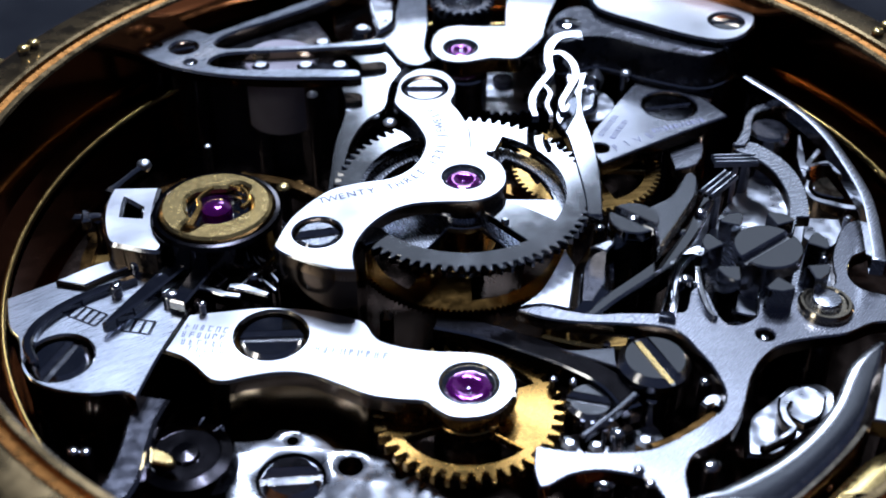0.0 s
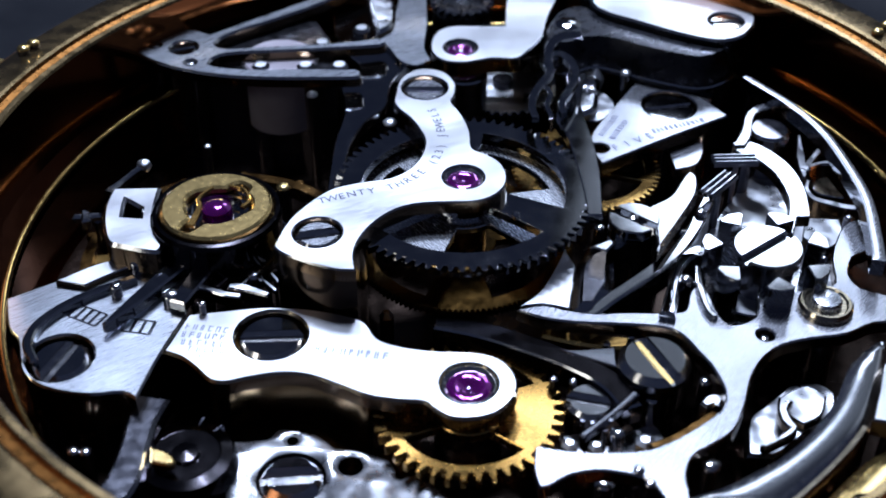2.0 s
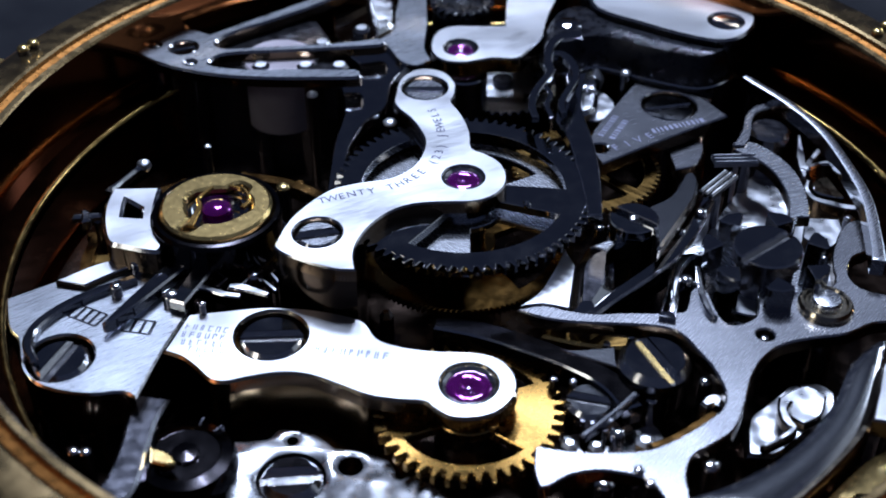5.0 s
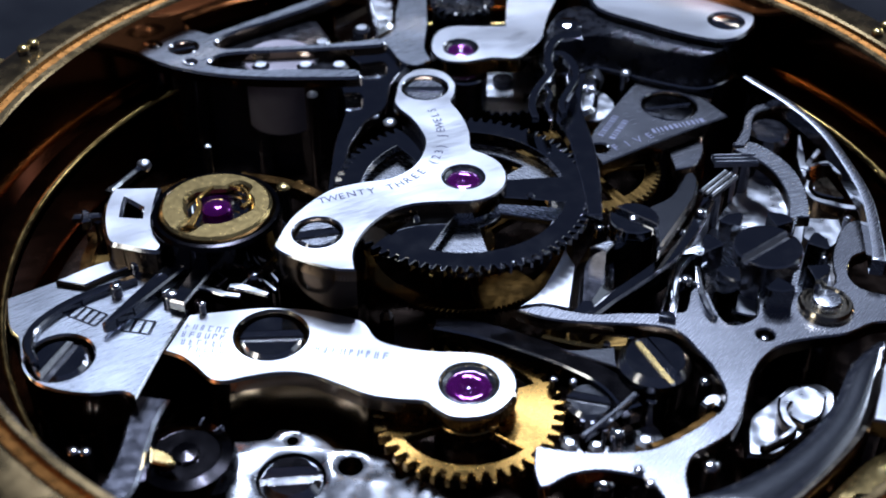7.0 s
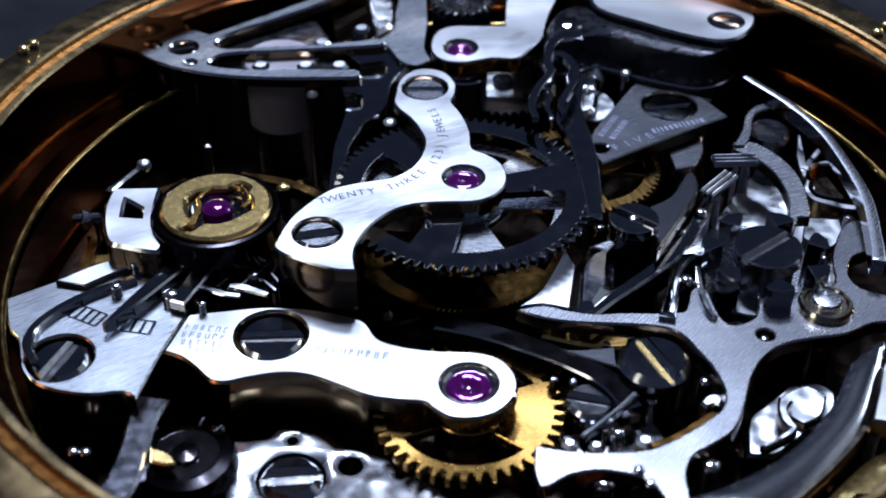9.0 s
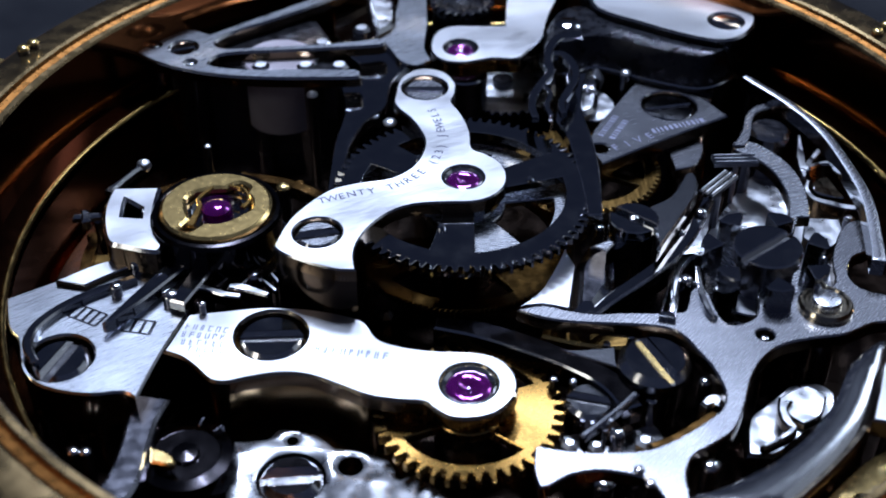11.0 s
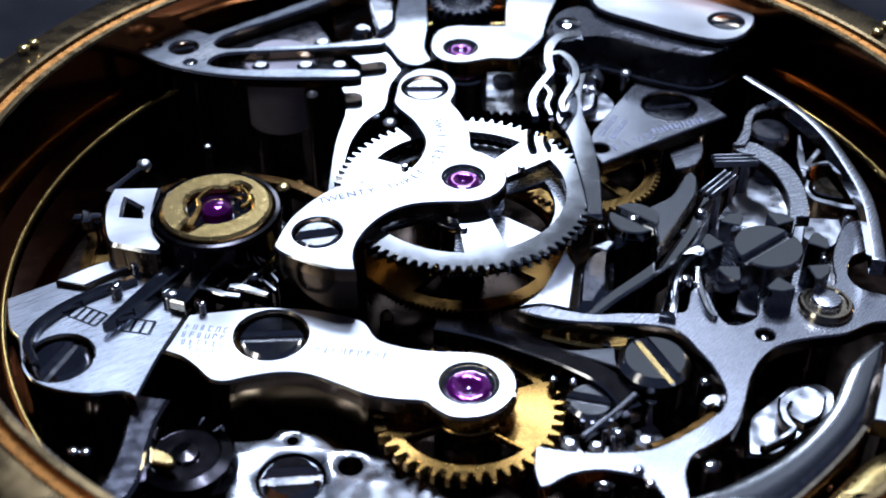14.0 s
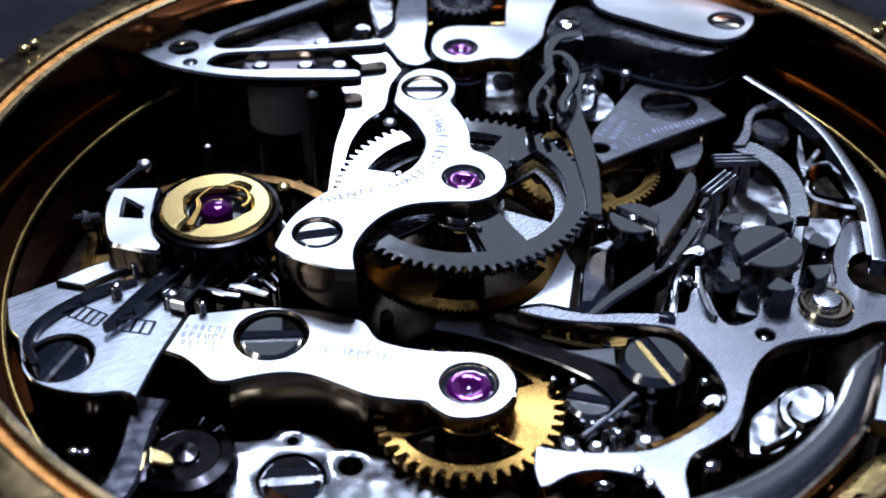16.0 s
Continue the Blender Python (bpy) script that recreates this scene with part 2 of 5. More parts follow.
def screw(x, y, z, r, turn, label, mat=None, depth=0.0, base=0.0, group="movement screws", slot=0.125, dome=0.05, floor=None):
    """A slotted screw: two head halves on a neck, and the shank below."""
    top = z - depth
    h = thing("screw", x, y, base, label, "screw", group)
    s = Shape()
    half = slot * r
    a0 = math.asin(half / r)
    for k in (0, math.pi):
        arc = [(x + r * math.cos(radians(turn) + k + a0 + (math.pi - 2 * a0) * i / 18), y + r * math.sin(radians(turn) + k + a0 + (math.pi - 2 * a0) * i / 18)) for i in range(19)]
        plate(arc, top - 0.22, top, dome, (), s)
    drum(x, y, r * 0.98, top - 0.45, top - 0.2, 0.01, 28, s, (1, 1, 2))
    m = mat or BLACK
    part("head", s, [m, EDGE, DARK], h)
    # the floor's gold colour stands for warm light reflected in a steel slot
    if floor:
        part("slot_floor", drum(x, y, r * 0.90, top - 0.21, top - 0.185, 0.005, 28), floor, h, "slot floor, warm reflection put in as gold")
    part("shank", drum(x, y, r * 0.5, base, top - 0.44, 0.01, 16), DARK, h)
    return h


def jewel(x, y, z, r, label, collar=None, base=0.0, group="jewel bearings"):
    """A ruby with its oil sink, in a turned setting."""
    j = thing("jewel_bearing", x, y, z - 0.4, label, "jewel", group)
    prof = [(r * 0.97, z - 0.40), (r * 0.97, z - 0.06), (r * 0.93, z - 0.05), (r * 0.82, z - 0.12)]
    part("setting", lathe(x, y, prof, 40), collar or EDGE, j)
    q = [(r * 0.83, z - 0.4), (r * 0.83, z - 0.13), (r * 0.76, z - 0.10), (r * 0.6, z - 0.08), (r * 0.42, z - 0.10), (r * 0.22, z - 0.20), (r * 0.10, z - 0.24), (r * 0.10, z - 0.40)]
    gem = part("ruby", lathe(x, y, q, 10), RUBY, j, "deep purple ruby")
    part("pivot", lathe(x, y, [(r * 0.09, z - 0.4), (r * 0.09, z - 0.20), (r * 0.05, z - 0.16), (0, z - 0.15)], 12), POLISH, gem)
    return j


def letters(word, size, place, shape, depth=0.012):
    """Engraved letters as thin inlays; place(i) gives x, y, z and the turn of each letter."""
    for i, ch in enumerate(word):
        if ch == " ":
            continue
        cu = bpy.data.curves.new("glyph", "FONT")
        cu.body, cu.size, cu.align_x, cu.align_y = ch, size, "CENTER", "CENTER"
        cu.resolution_u = 2
        ob = new("glyph", cu)
        dg = bpy.context.evaluated_depsgraph_get()
        me = bpy.data.meshes.new_from_object(ob.evaluated_get(dg))
        x, y, z, a = place(i)
        ca, sa = math.cos(a), math.sin(a)
        shape.add([(x + v.co.x * ca - v.co.y * sa, y + v.co.x * sa + v.co.y * ca, z + depth) for v in me.vertices], [tuple(p.vertices) for p in me.polygons])
        bpy.data.objects.remove(ob)
        bpy.data.meshes.remove(me)
        bpy.data.curves.remove(cu)
    return shape


def bars(x, y, z, turn, lengths, height, pitch, shape, gap=0.07):
    """Rows of short strokes that stand for writing too fine to read."""
    ca, sa = math.cos(radians(turn)), math.sin(radians(turn))
    for row, ls in enumerate(lengths):
        u = 0.0
        for l in ls:
            quad = [(u, -row * pitch), (u + l, -row * pitch), (u + l, -row * pitch + height), (u, -row * pitch + height)]
            shape.add([(x + a * ca - b * sa, y + a * sa + b * ca, z + 0.008) for a, b in quad], [(0, 1, 2, 3)])
            u += l + gap
    return shape


# ---- table, case ----
table = plate([(-700, -600), (700, -600), (700, 900), (-700, 900)], -34.0, -4.0, 2.0)
tagged(part("table_top", table, TABLE), "dark blue-black matt table under the watch", "table", kind="structure")

KX, KY = 1.02, 1.43
case = thing("watch_case", KX, KY, -4.0, "open rose-gold watch case with a worn rim", "watch case")
part("case_body", lathe(KX, KY, [(0, -4.0), (15.0, -4.0), (17.6, -2.6), (18.6, 0.5), (18.4, 3.6), (17.6, 5.3), (17.3, 5.5)], 160), ROSE, case)
part("rim", lathe(KX, KY, [(17.3, 5.5), (17.2, 5.56), (16.15, 5.58), (16.05, 5.52)], 160, smooth=False), RIM, case, "worn grey-gold flat rim")
part("rim_groove", lathe(KX, KY, [(16.05, 5.52), (15.98, 5.40), (15.72, 5.34), (15.66, 5.46)], 160), ROSE, case, "orange-gold groove in the rim")
part("inner_edge", lathe(KX, KY, [(15.66, 5.46), (15.6, 5.50), (15.42, 5.48), (15.36, 5.40)], 160), RIM, case)
part("inner_wall", lathe(KX, KY, [(15.36, 5.40), (15.3, 2.6)], 160), WALL, case, "polished reddish inner wall")
part("ledge", lathe(KX, KY, [(15.3, 2.6), (14.66, 2.5)], 160), LEDGE, case, "case ledge, its shade put into a dark red-brown")
part("seat_ring", lathe(KX, KY, [(14.55 - 0.12 * math.cos(radians(a)), 2.48 + 0.12 * math.sin(radians(a))) for a in range(180, -31, -15)], 160), SEAT, case, "thin polished gold seat ring")
part("lower_wall", lathe(KX, KY, [(14.44, 2.15), (14.45, -0.6)], 160), WALL, case)
part("case_floor", lathe(KX, KY, [(14.45, -0.6), (0, -0.6)], 120), WALL, case)

# ---- main plate ----
main = thing("main_plate", KX, KY, -0.6, "main plate lying in the case, coloured dark for the shade in the gaps", "movement plate")
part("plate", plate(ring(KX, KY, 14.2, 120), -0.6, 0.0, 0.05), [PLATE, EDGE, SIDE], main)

# ---- chronograph bridge ----
S = 4.2
WX, WY = 0.65, 2.82
bridge = thing("chronograph_bridge", -3.78, -0.06, 0.0, "satin steel S-shaped bridge engraved with words", "watch bridge")
S_OUT = [(-1.66, 7.87), (-1.52, 8.82), (-1.09, 9.40), (-0.59, 9.56), (0.02, 9.33), (0.42, 8.63), (0.43, 7.87), (0.31, 7.31), (0.54, 6.77), (0.78, 6.06), (0.92, 5.37), (0.97, 4.46), (1.40, 4.13), (1.85, 3.64), (2.04, 2.98), (1.94, 2.30), (1.52, 1.75), (0.89, 1.49), (-0.07, 1.46), (-0.94, 1.34), (-1.63, 0.96), (-2.21, 0.25), (-2.56, -0.58), (-2.62, -1.25), (-2.52, -1.85), (-2.52, -1.85), (-3.18, -1.80), (-4.03, -1.46), (-4.73, -1.07), (-5.03, -0.75), (-5.03, -0.75), (-4.85, 0.11), (-4.57, 0.82), (-4.03, 1.63), (-3.45, 2.21), (-2.58, 2.54), (-1.69, 2.76), (-1.07, 3.29), (-0.72, 4.03), (-0.60, 4.86), (-0.80, 5.61), (-1.13, 6.30), (-1.53, 6.88), (-1.70, 7.31)]
HOLES = [ring(WX, WY, 0.66), ring(-3.78, -0.06, 0.74), ring(-0.64, 8.25, 0.80)]
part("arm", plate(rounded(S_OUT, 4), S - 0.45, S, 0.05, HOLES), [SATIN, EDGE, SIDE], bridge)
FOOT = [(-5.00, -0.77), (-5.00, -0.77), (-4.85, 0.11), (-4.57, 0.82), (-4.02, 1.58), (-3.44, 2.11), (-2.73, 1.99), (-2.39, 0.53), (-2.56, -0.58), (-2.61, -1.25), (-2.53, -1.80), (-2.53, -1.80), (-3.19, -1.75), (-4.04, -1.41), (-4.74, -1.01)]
part("foot", plate(rounded(FOOT, 4), 0.0, S - 0.451, 0.0), [FLANK, FLANK, FLANK], bridge, "polished block under the bridge, flank shade in its colour")
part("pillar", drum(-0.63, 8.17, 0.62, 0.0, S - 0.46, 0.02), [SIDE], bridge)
screw(-3.78, -0.06, S, 0.70, 12, "slotted polished steel screw in the engraved bridge", BURNISH, 0.06, dome=0.14)
screw(-0.64, 8.25, S, 0.74, 0, "slotted polished steel screw at the end of the engraved bridge", SATIN_DARK, 0.08, dome=0.10)
jewel(WX, WY, S, 0.64, "purple ruby bearing in the engraved bridge")

# ---- front bridge ----
F = 2.5
front = thing("minute_bridge", -5.03, -2.76, 0.0, "long satin steel bridge with faint engraved lines", "watch bridge")
F_OUT = [(-7.60, -1.86), (-7.60, -1.86), (-6.33, -1.65), (-5.16, -1.52), (-3.79, -1.65), (-2.41, -2.11), (-1.91, -2.90), (-1.21, -3.24), (-0.23, -3.43), (0.75, -3.48), (1.48, -3.67), (1.94, -4.14), (2.11, -4.82), (1.89, -5.49), (1.41, -5.96), (0.78, -6.15), (0.17, -6.09), (-0.29, -5.75), (-0.56, -5.51), (-1.31, -5.44), (-2.10, -5.27), (-2.91, -4.87), (-3.73, -4.48), (-4.54, -4.37), (-5.48, -4.55), (-6.09, -4.73), (-6.58, -4.64), (-7.05, -4.14), (-7.52, -3.72), (-8.08, -3.48), (-8.08, -3.48)]
# warm NICKEL bevel colours in the gold light along this steel edge
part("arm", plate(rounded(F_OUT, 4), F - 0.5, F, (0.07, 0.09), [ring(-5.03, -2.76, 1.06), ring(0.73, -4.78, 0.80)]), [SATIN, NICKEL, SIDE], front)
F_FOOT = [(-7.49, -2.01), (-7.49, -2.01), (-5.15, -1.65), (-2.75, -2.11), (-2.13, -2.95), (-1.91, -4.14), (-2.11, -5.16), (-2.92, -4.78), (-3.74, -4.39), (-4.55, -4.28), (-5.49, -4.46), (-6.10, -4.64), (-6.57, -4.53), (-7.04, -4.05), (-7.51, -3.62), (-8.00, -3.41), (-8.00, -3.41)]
part("foot", plate(rounded(F_FOOT, 4), 0.0, F - 0.501, 0.0), [WARM_FLANK, WARM_FLANK, WARM_FLANK], front, "polished bridge flank, brown reflections put into its colour")
screw(-5.03, -2.76, F, 0.95, 3, "large slotted black-polished screw in the long bridge", BLACK, 0.06, dome=0.13)
jewel(0.73, -4.78, F, 0.79, "large purple ruby bearing at the bridge end")

# ---- balance cock and regulator ----
cock = thing("balance_cock", -11.01, -3.72, 0.0, "satin steel balance cock with an engraved scale", "watch bridge")
COCK = [(-13.24, -1.13), (-13.24, -1.13), (-12.50, -0.66), (-11.75, -0.17), (-10.85, 0.52), (-9.76, 0.83), (-8.54, 0.44), (-7.74, -0.39), (-7.65, -1.86), (-7.65, -1.86), (-8.12, -3.48), (-8.51, -5.38), (-8.51, -5.38), (-8.95, -5.11), (-9.80, -5.20), (-10.78, -5.05), (-11.53, -4.69), (-12.07, -3.95), (-12.42, -2.95), (-12.83, -2.41)]
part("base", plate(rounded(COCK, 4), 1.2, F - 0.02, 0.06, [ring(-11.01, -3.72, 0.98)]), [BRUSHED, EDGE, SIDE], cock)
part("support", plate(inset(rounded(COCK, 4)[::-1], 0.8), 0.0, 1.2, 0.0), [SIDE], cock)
part("strip", plate(rounded([(-11.83, -0.55), (-11.83, -0.55), (-10.76, 0.25), (-9.70, 0.69), (-8.98, 0.61), (-8.98, 0.61), (-10.15, -0.17), (-10.89, -0.76), (-10.89, -0.76)], 4), F - 0.03, 2.7, 0.04), [SATIN, EDGE, SIDE], cock)
screw(-11.01, -3.72, F, 0.86, 70, "slotted black-polished screw in the balance cock", BLACK, 0.06, dome=0.13)
END = [(-10.70, 3.21), (-10.70, 3.21), (-9.15, 3.27), (-9.15, 3.27), (-9.15, 2.28), (-9.02, 1.16), (-8.55, 0.25), (-8.55, 0.25), (-8.74, -0.14), (-9.82, 0.14), (-10.30, 0.36), (-10.61, 1.16), (-10.77, 2.04), (-10.77, 2.65)]
part("end_piece", plate(rounded(END, 4), 2.6, 3.5, 0.10, [rounded([(-10.11, 1.69), (-10.11, 1.69), (-10.18, 2.59), (-10.18, 2.59), (-9.58, 2.10), (-9.58, 2.10), (-9.53, 1.63), (-9.53, 1.63)], 3)]), [SATIN, EDGE, SIDE], cock)
part("tongue", band([(-9.79, 0.36), (-9.60, 0.78), (-9.33, 1.21), (-8.74, 1.94)], [0.9, 1.1, 1.3], 1.2, 2.62, 0.05), [BLACK, EDGE, SIDE], cock)

GX, GY, GZ = -7.09, 1.61, 4.0
cap = thing("regulator", GX, GY, 2.6, "brushed gold regulator disc with a ruby centre", "regulator")
part("ring", lathe(GX, GY, [(1.98, 2.6), (2.03, 3.5), (2.06, 3.72), (1.98, 3.84), (1.86, 3.86), (1.76, 3.8)], 64), JET, cap, "black-polished outer ring")
def dish_hole(a):
    """Radius of the opening in the disc at the angle a: a slot to the front, a notch behind, a shallow bay."""
    cut = [(238, 11, 0.62), (55, 16, 0.42), (5, 26, 0.20), (150, 20, 0.12)]
    return 0.92 + sum(h / (1 + (((a - c + 180) % 360 - 180) / w) ** 6) for c, w, h in cut)


HOLE = [(GX + dish_hole(a) * math.cos(radians(a)), GY + dish_hole(a) * math.sin(radians(a))) for a in range(0, 360, 3)]
dish = part("dish", plate(ring(GX, GY, 1.75, 64), 3.78, 4.0, (0.10, 0.07), [HOLE]), [GOLD, GOLD, BRASS], cap, "brushed yellow gold disc with a cut-out")
part("well", lathe(GX, GY, [(1.72, 3.77), (0.88, 3.72), (0.86, 3.45), (0, 3.45)], 40), BLACK, cap, "black recess round the ruby")
part("clip", band([(-7.75, 0.58), (-7.60, 1.54), (-7.68, 2.05), (-7.18, 2.66), (-6.35, 2.51), (-6.10, 1.90), (-6.27, 1.54)], [0.26, 0.12, 0.10, 0.16], 3.86, 3.98, 0.03), [BRASS, BRASS, BRASS], dish, "thin gold retaining clip")
part("ruby", lathe(GX, GY, [(0.50, 3.44), (0.50, 3.75), (0.46, 3.88), (0.34, 3.98), (0.18, 4.03), (0, 4.04)], 40), RUBY, cap, "domed purple ruby")
index = thing("regulator_index", GX, GY, 2.6, "black-polished regulator pointer over the scale", "regulator")
part("pointer", band([(-7.72, 0.66), (-8.33, -0.39), (-9.12, -1.71), (-9.86, -2.82)], [0.75, 0.60, 0.48, 0.12], 2.62, 3.0, 0.06), [BLACK, EDGE, BLACK], index)
part("arm", band([(-7.16, 0.43), (-7.51, -0.72), (-7.90, -1.82)], [0.75, 0.6, 0.5], 2.62, 2.95, 0.06), [BLACK, EDGE, BLACK], index)
neck = thing("swan_neck_spring", -12.01, -2.95, 2.48, "curved black-polished regulator spring on the cock", "spring")
part("spring", band([(-11.60, -4.12), (-11.97, -3.41), (-11.94, -2.63), (-11.42, -1.80), (-10.64, -1.10), (-9.42, -0.36)], [0.25, 0.34, 0.34, 0.30, 0.26], 2.48, 2.74, 0.06), [BLACK, EDGE, BLACK], neck)

# ---- top-left frame ----
T = 4.2
frame_bridge = thing("barrel_bridge", -9.56, 11.02, 0.0, "pointed steel bridge with two long slots", "watch bridge")
T_LOW = [(-11.39, 10.82), (-11.39, 10.82), (-11.00, 11.78), (-10.29, 12.34), (-9.46, 12.43), (-8.73, 12.08), (-8.73, 12.08), (-7.41, 13.14), (-5.80, 14.41), (-4.13, 15.74), (-3.27, 16.47), (-3.27, 16.47), (-2.95, 16.35), (-2.95, 16.35), (-3.80, 15.42), (-5.02, 14.30), (-6.50, 13.18), (-7.85, 12.22), (-8.42, 11.45), (-7.99, 11.02), (-6.35, 11.19), (-4.69, 11.32), (-3.03, 11.61), (-2.36, 11.78), (-2.10, 11.49), (-2.33, 11.25), (-2.99, 11.14), (-4.64, 10.95), (-6.28, 10.80)]
T_END = [(-7.92, 10.62), (-8.45, 10.12), (-8.28, 9.76), (-6.98, 9.52), (-5.36, 9.56), (-3.74, 9.52), (-3.13, 9.52), (-2.91, 9.25), (-3.10, 8.94), (-4.50, 8.90), (-6.11, 8.90), (-7.73, 9.05), (-9.20, 9.44), (-10.42, 10.04)]
T_HOLES = [ring(-9.56, 11.07, 0.50), ring(-10.65, 11.23, 0.22), ring(-9.15, 10.00, 0.2)]
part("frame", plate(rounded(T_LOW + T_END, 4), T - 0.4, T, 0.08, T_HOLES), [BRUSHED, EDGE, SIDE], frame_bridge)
part("block", plate(rounded([(-10.11, 10.86), (-10.11, 10.86), (-7.56, 10.45), (-4.63, 10.25), (-3.74, 9.26), (-4.91, 13.88), (-7.93, 13.43)], 3), 0.0, T - 0.501, 0.0), [DARK], frame_bridge, "bridge body, shade put into its dark steel")
screw(-9.56, 11.07, T, 0.46, 20, "slotted steel screw at the pointed bridge", POLISH, 0.08)

# ---- top centre and top right bridges ----
train = thing("train_bridge", 0.65, 11.24, 0.0, "satin steel bridge with a ruby near the rim", "watch bridge")
part("arm", plate(rounded([(-0.46, 11.41), (-0.26, 12.39), (0.34, 12.88), (1.42, 12.88), (2.34, 12.88), (2.34, 12.88), (2.50, 15.21), (2.88, 16.92), (2.88, 16.92), (5.17, 16.92), (5.17, 16.92), (4.18, 14.04), (3.77, 12.05), (3.77, 12.05), (3.26, 11.20), (2.71, 10.46), (1.78, 10.46), (0.84, 10.17), (0.12, 10.25), (-0.33, 10.70)], 4), 3.5, 4.1, 0.05, [ring(0.65, 11.24, 0.62)]), [SATIN, EDGE, SIDE], train)
part("pillar", drum(3.33, 14.51, 0.9, 0.0, 3.51, 0.02), [SIDE], train)
jewel(0.65, 11.24, 4.1, 0.58, "small ruby bearing in the rear bridge")
rear = thing("rear_bridge", 10.51, 11.98, 0.0, "long polished steel bridge with rounded end", "watch bridge")
part("arm", plate(rounded([(5.46, 15.52), (5.46, 15.52), (5.67, 13.40), (6.17, 12.64), (7.25, 11.94), (8.60, 11.09), (9.96, 10.54), (10.94, 10.88), (11.60, 11.94), (11.56, 13.09), (10.81, 13.72), (9.10, 14.56), (8.12, 15.52), (8.12, 15.52)], 4), 3.7, 4.8, 0.08, [ring(10.51, 11.98, 0.62)]), [SATIN, EDGE, IRON], rear)
part("boss", lathe(4.70, 12.31, [(0.82, 0.0), (0.82, 3.9), (0.78, 4.15), (0.62, 4.42), (0.36, 4.58), (0, 4.63)], 48), BLACK, rear, "black-polished round boss")
SHOULDER = rounded([(3.69, 11.79), (3.90, 13.11), (4.69, 13.93), (5.67, 13.93), (6.53, 12.84), (7.71, 12.05), (9.27, 11.20), (10.62, 10.61), (10.30, 9.96), (9.21, 9.48), (7.47, 10.12), (6.12, 10.86), (5.40, 10.95), (4.86, 10.61), (4.23, 10.53), (3.84, 10.86)], 4)
part("shoulder", plate(SHOULDER, 3.45, 4.5, (0.42, 0.80)), [IRON, IRON, IRON], rear, "black-polished sloping shoulder")
part("lip", plate(inset(SHOULDER[::-1], -0.05), 3.25, 3.44, (0.05, 0.05)), [SATIN_DARK, EDGE, IRON], rear, "thin bright lower edge")
part("foot", drum(10.56, 12.29, 0.75, 0.0, 3.71, 0.02), [DARK], rear)
screw(10.51, 11.98, 4.8, 0.58, 3, "slotted steel screw in the rear bridge", POLISH, 0.06)

# ---- split-seconds wheels (turn with the seconds) ----
WZ = 3.75
wheel = thing("split_seconds_gear", WX, WY, 0.0, "polished steel toothed wheel with three spokes", "gear wheel")
SPOKES = [44.5, 164.5, 284.5]
outer = gear_loop(WX, WY, 4.19, 76, 0.24, 0.0, 0.4)
rim_part = part("wheel_rim", plate(outer, WZ - 0.28, WZ, 0.02, [window(WX, WY, 1.25, 3.30, a + 12, a + 108) for a in SPOKES]), [BLACK, EDGE, BLACK], wheel)
part("hub", drum(WX, WY, 0.62, 0.9, WZ - 0.01, 0.05), [POLISH, EDGE, POLISH], wheel)
for a in SPOKES:
    part("stud", drum(WX + 2.2 * math.cos(radians(a - 12)), WY + 2.2 * math.sin(radians(a - 12)), 0.13, WZ - 0.1, WZ + 0.12, 0.05, 12), POLISH, rim_part)
heart = thing("seconds_gear", WX, WY, 0.0, "bright steel wheel with spokes below the toothed wheel", "gear wheel")
part("wheel_rim", plate(ring(WX, WY, 3.5, 90), 2.95, 3.15, 0.03, [window(WX, WY, 1.35, 2.95, a - 28, a + 28) for a in (-1, 119, 239)]), [BURNISH, EDGE, POLISH], heart)
part("collar", drum(WX, WY, 1.0, 2.9, 3.3, 0.05), [POLISH, EDGE, POLISH], heart, "polished collar")
gilt = thing("chronograph_gear", WX, WY, 0.0, "gilt wheel with very fine teeth and broad spokes", "gear wheel")
part("wheel_rim", plate(gear_loop(WX, WY, 3.64, 130, 0.11), 1.4, 1.65, 0.02, [window(WX, WY, 1.1, 3.05, a + 20, a + 100) for a in (-18, 102, 222)]), [UMBER, UMBER, DIM_GILT], gilt)
part("hub", drum(WX, WY, 0.75, 0.0, 2.9, 0.05), [DIM_GILT], gilt)

# ---- front gilt wheel ----
NX, NY = 0.73, -4.78
minute = thing("minute_gear", NX, NY, 0.0, "gilt wheel with coarse teeth under the long bridge", "gear wheel")
part("wheel_rim", plate(gear_loop(NX, NY, 2.75, 40, 0.30), 1.2, 1.5, 0.03, [window(NX, NY, 1.05, 2.15, a, b) for a, b in ((-148, -46), (28, 96), (124, 184))]), [GILT, BRASS, GILT], minute)
part("hub", lathe(NX, NY, [(1.0, 0.0), (1.0, 0.7), (0.7, 0.8), (0.7, 1.9), (0.3, 2.0), (0, 2.0)], 32), DARK, minute, "dark steel hub")

# ---- fourth wheel ----
QX, QY = 5.0, 6.3
fourth = thing("fourth_gear", QX, QY, 0.0, "small gilt wheel with spokes, half hidden", "gear wheel")
part("wheel_rim", plate(gear_loop(QX, QY, 2.6, 60, 0.16), 1.95, 2.15, 0.02, [window(QX, QY, 0.7, 2.05, a + 6, a + 66) for a in range(0, 360, 72)]), [BRASS, GOLD, BRASS], fourth)
part("arbor", drum(QX, QY, 0.4, 0.0, 2.4, 0.05), POLISH, fourth)

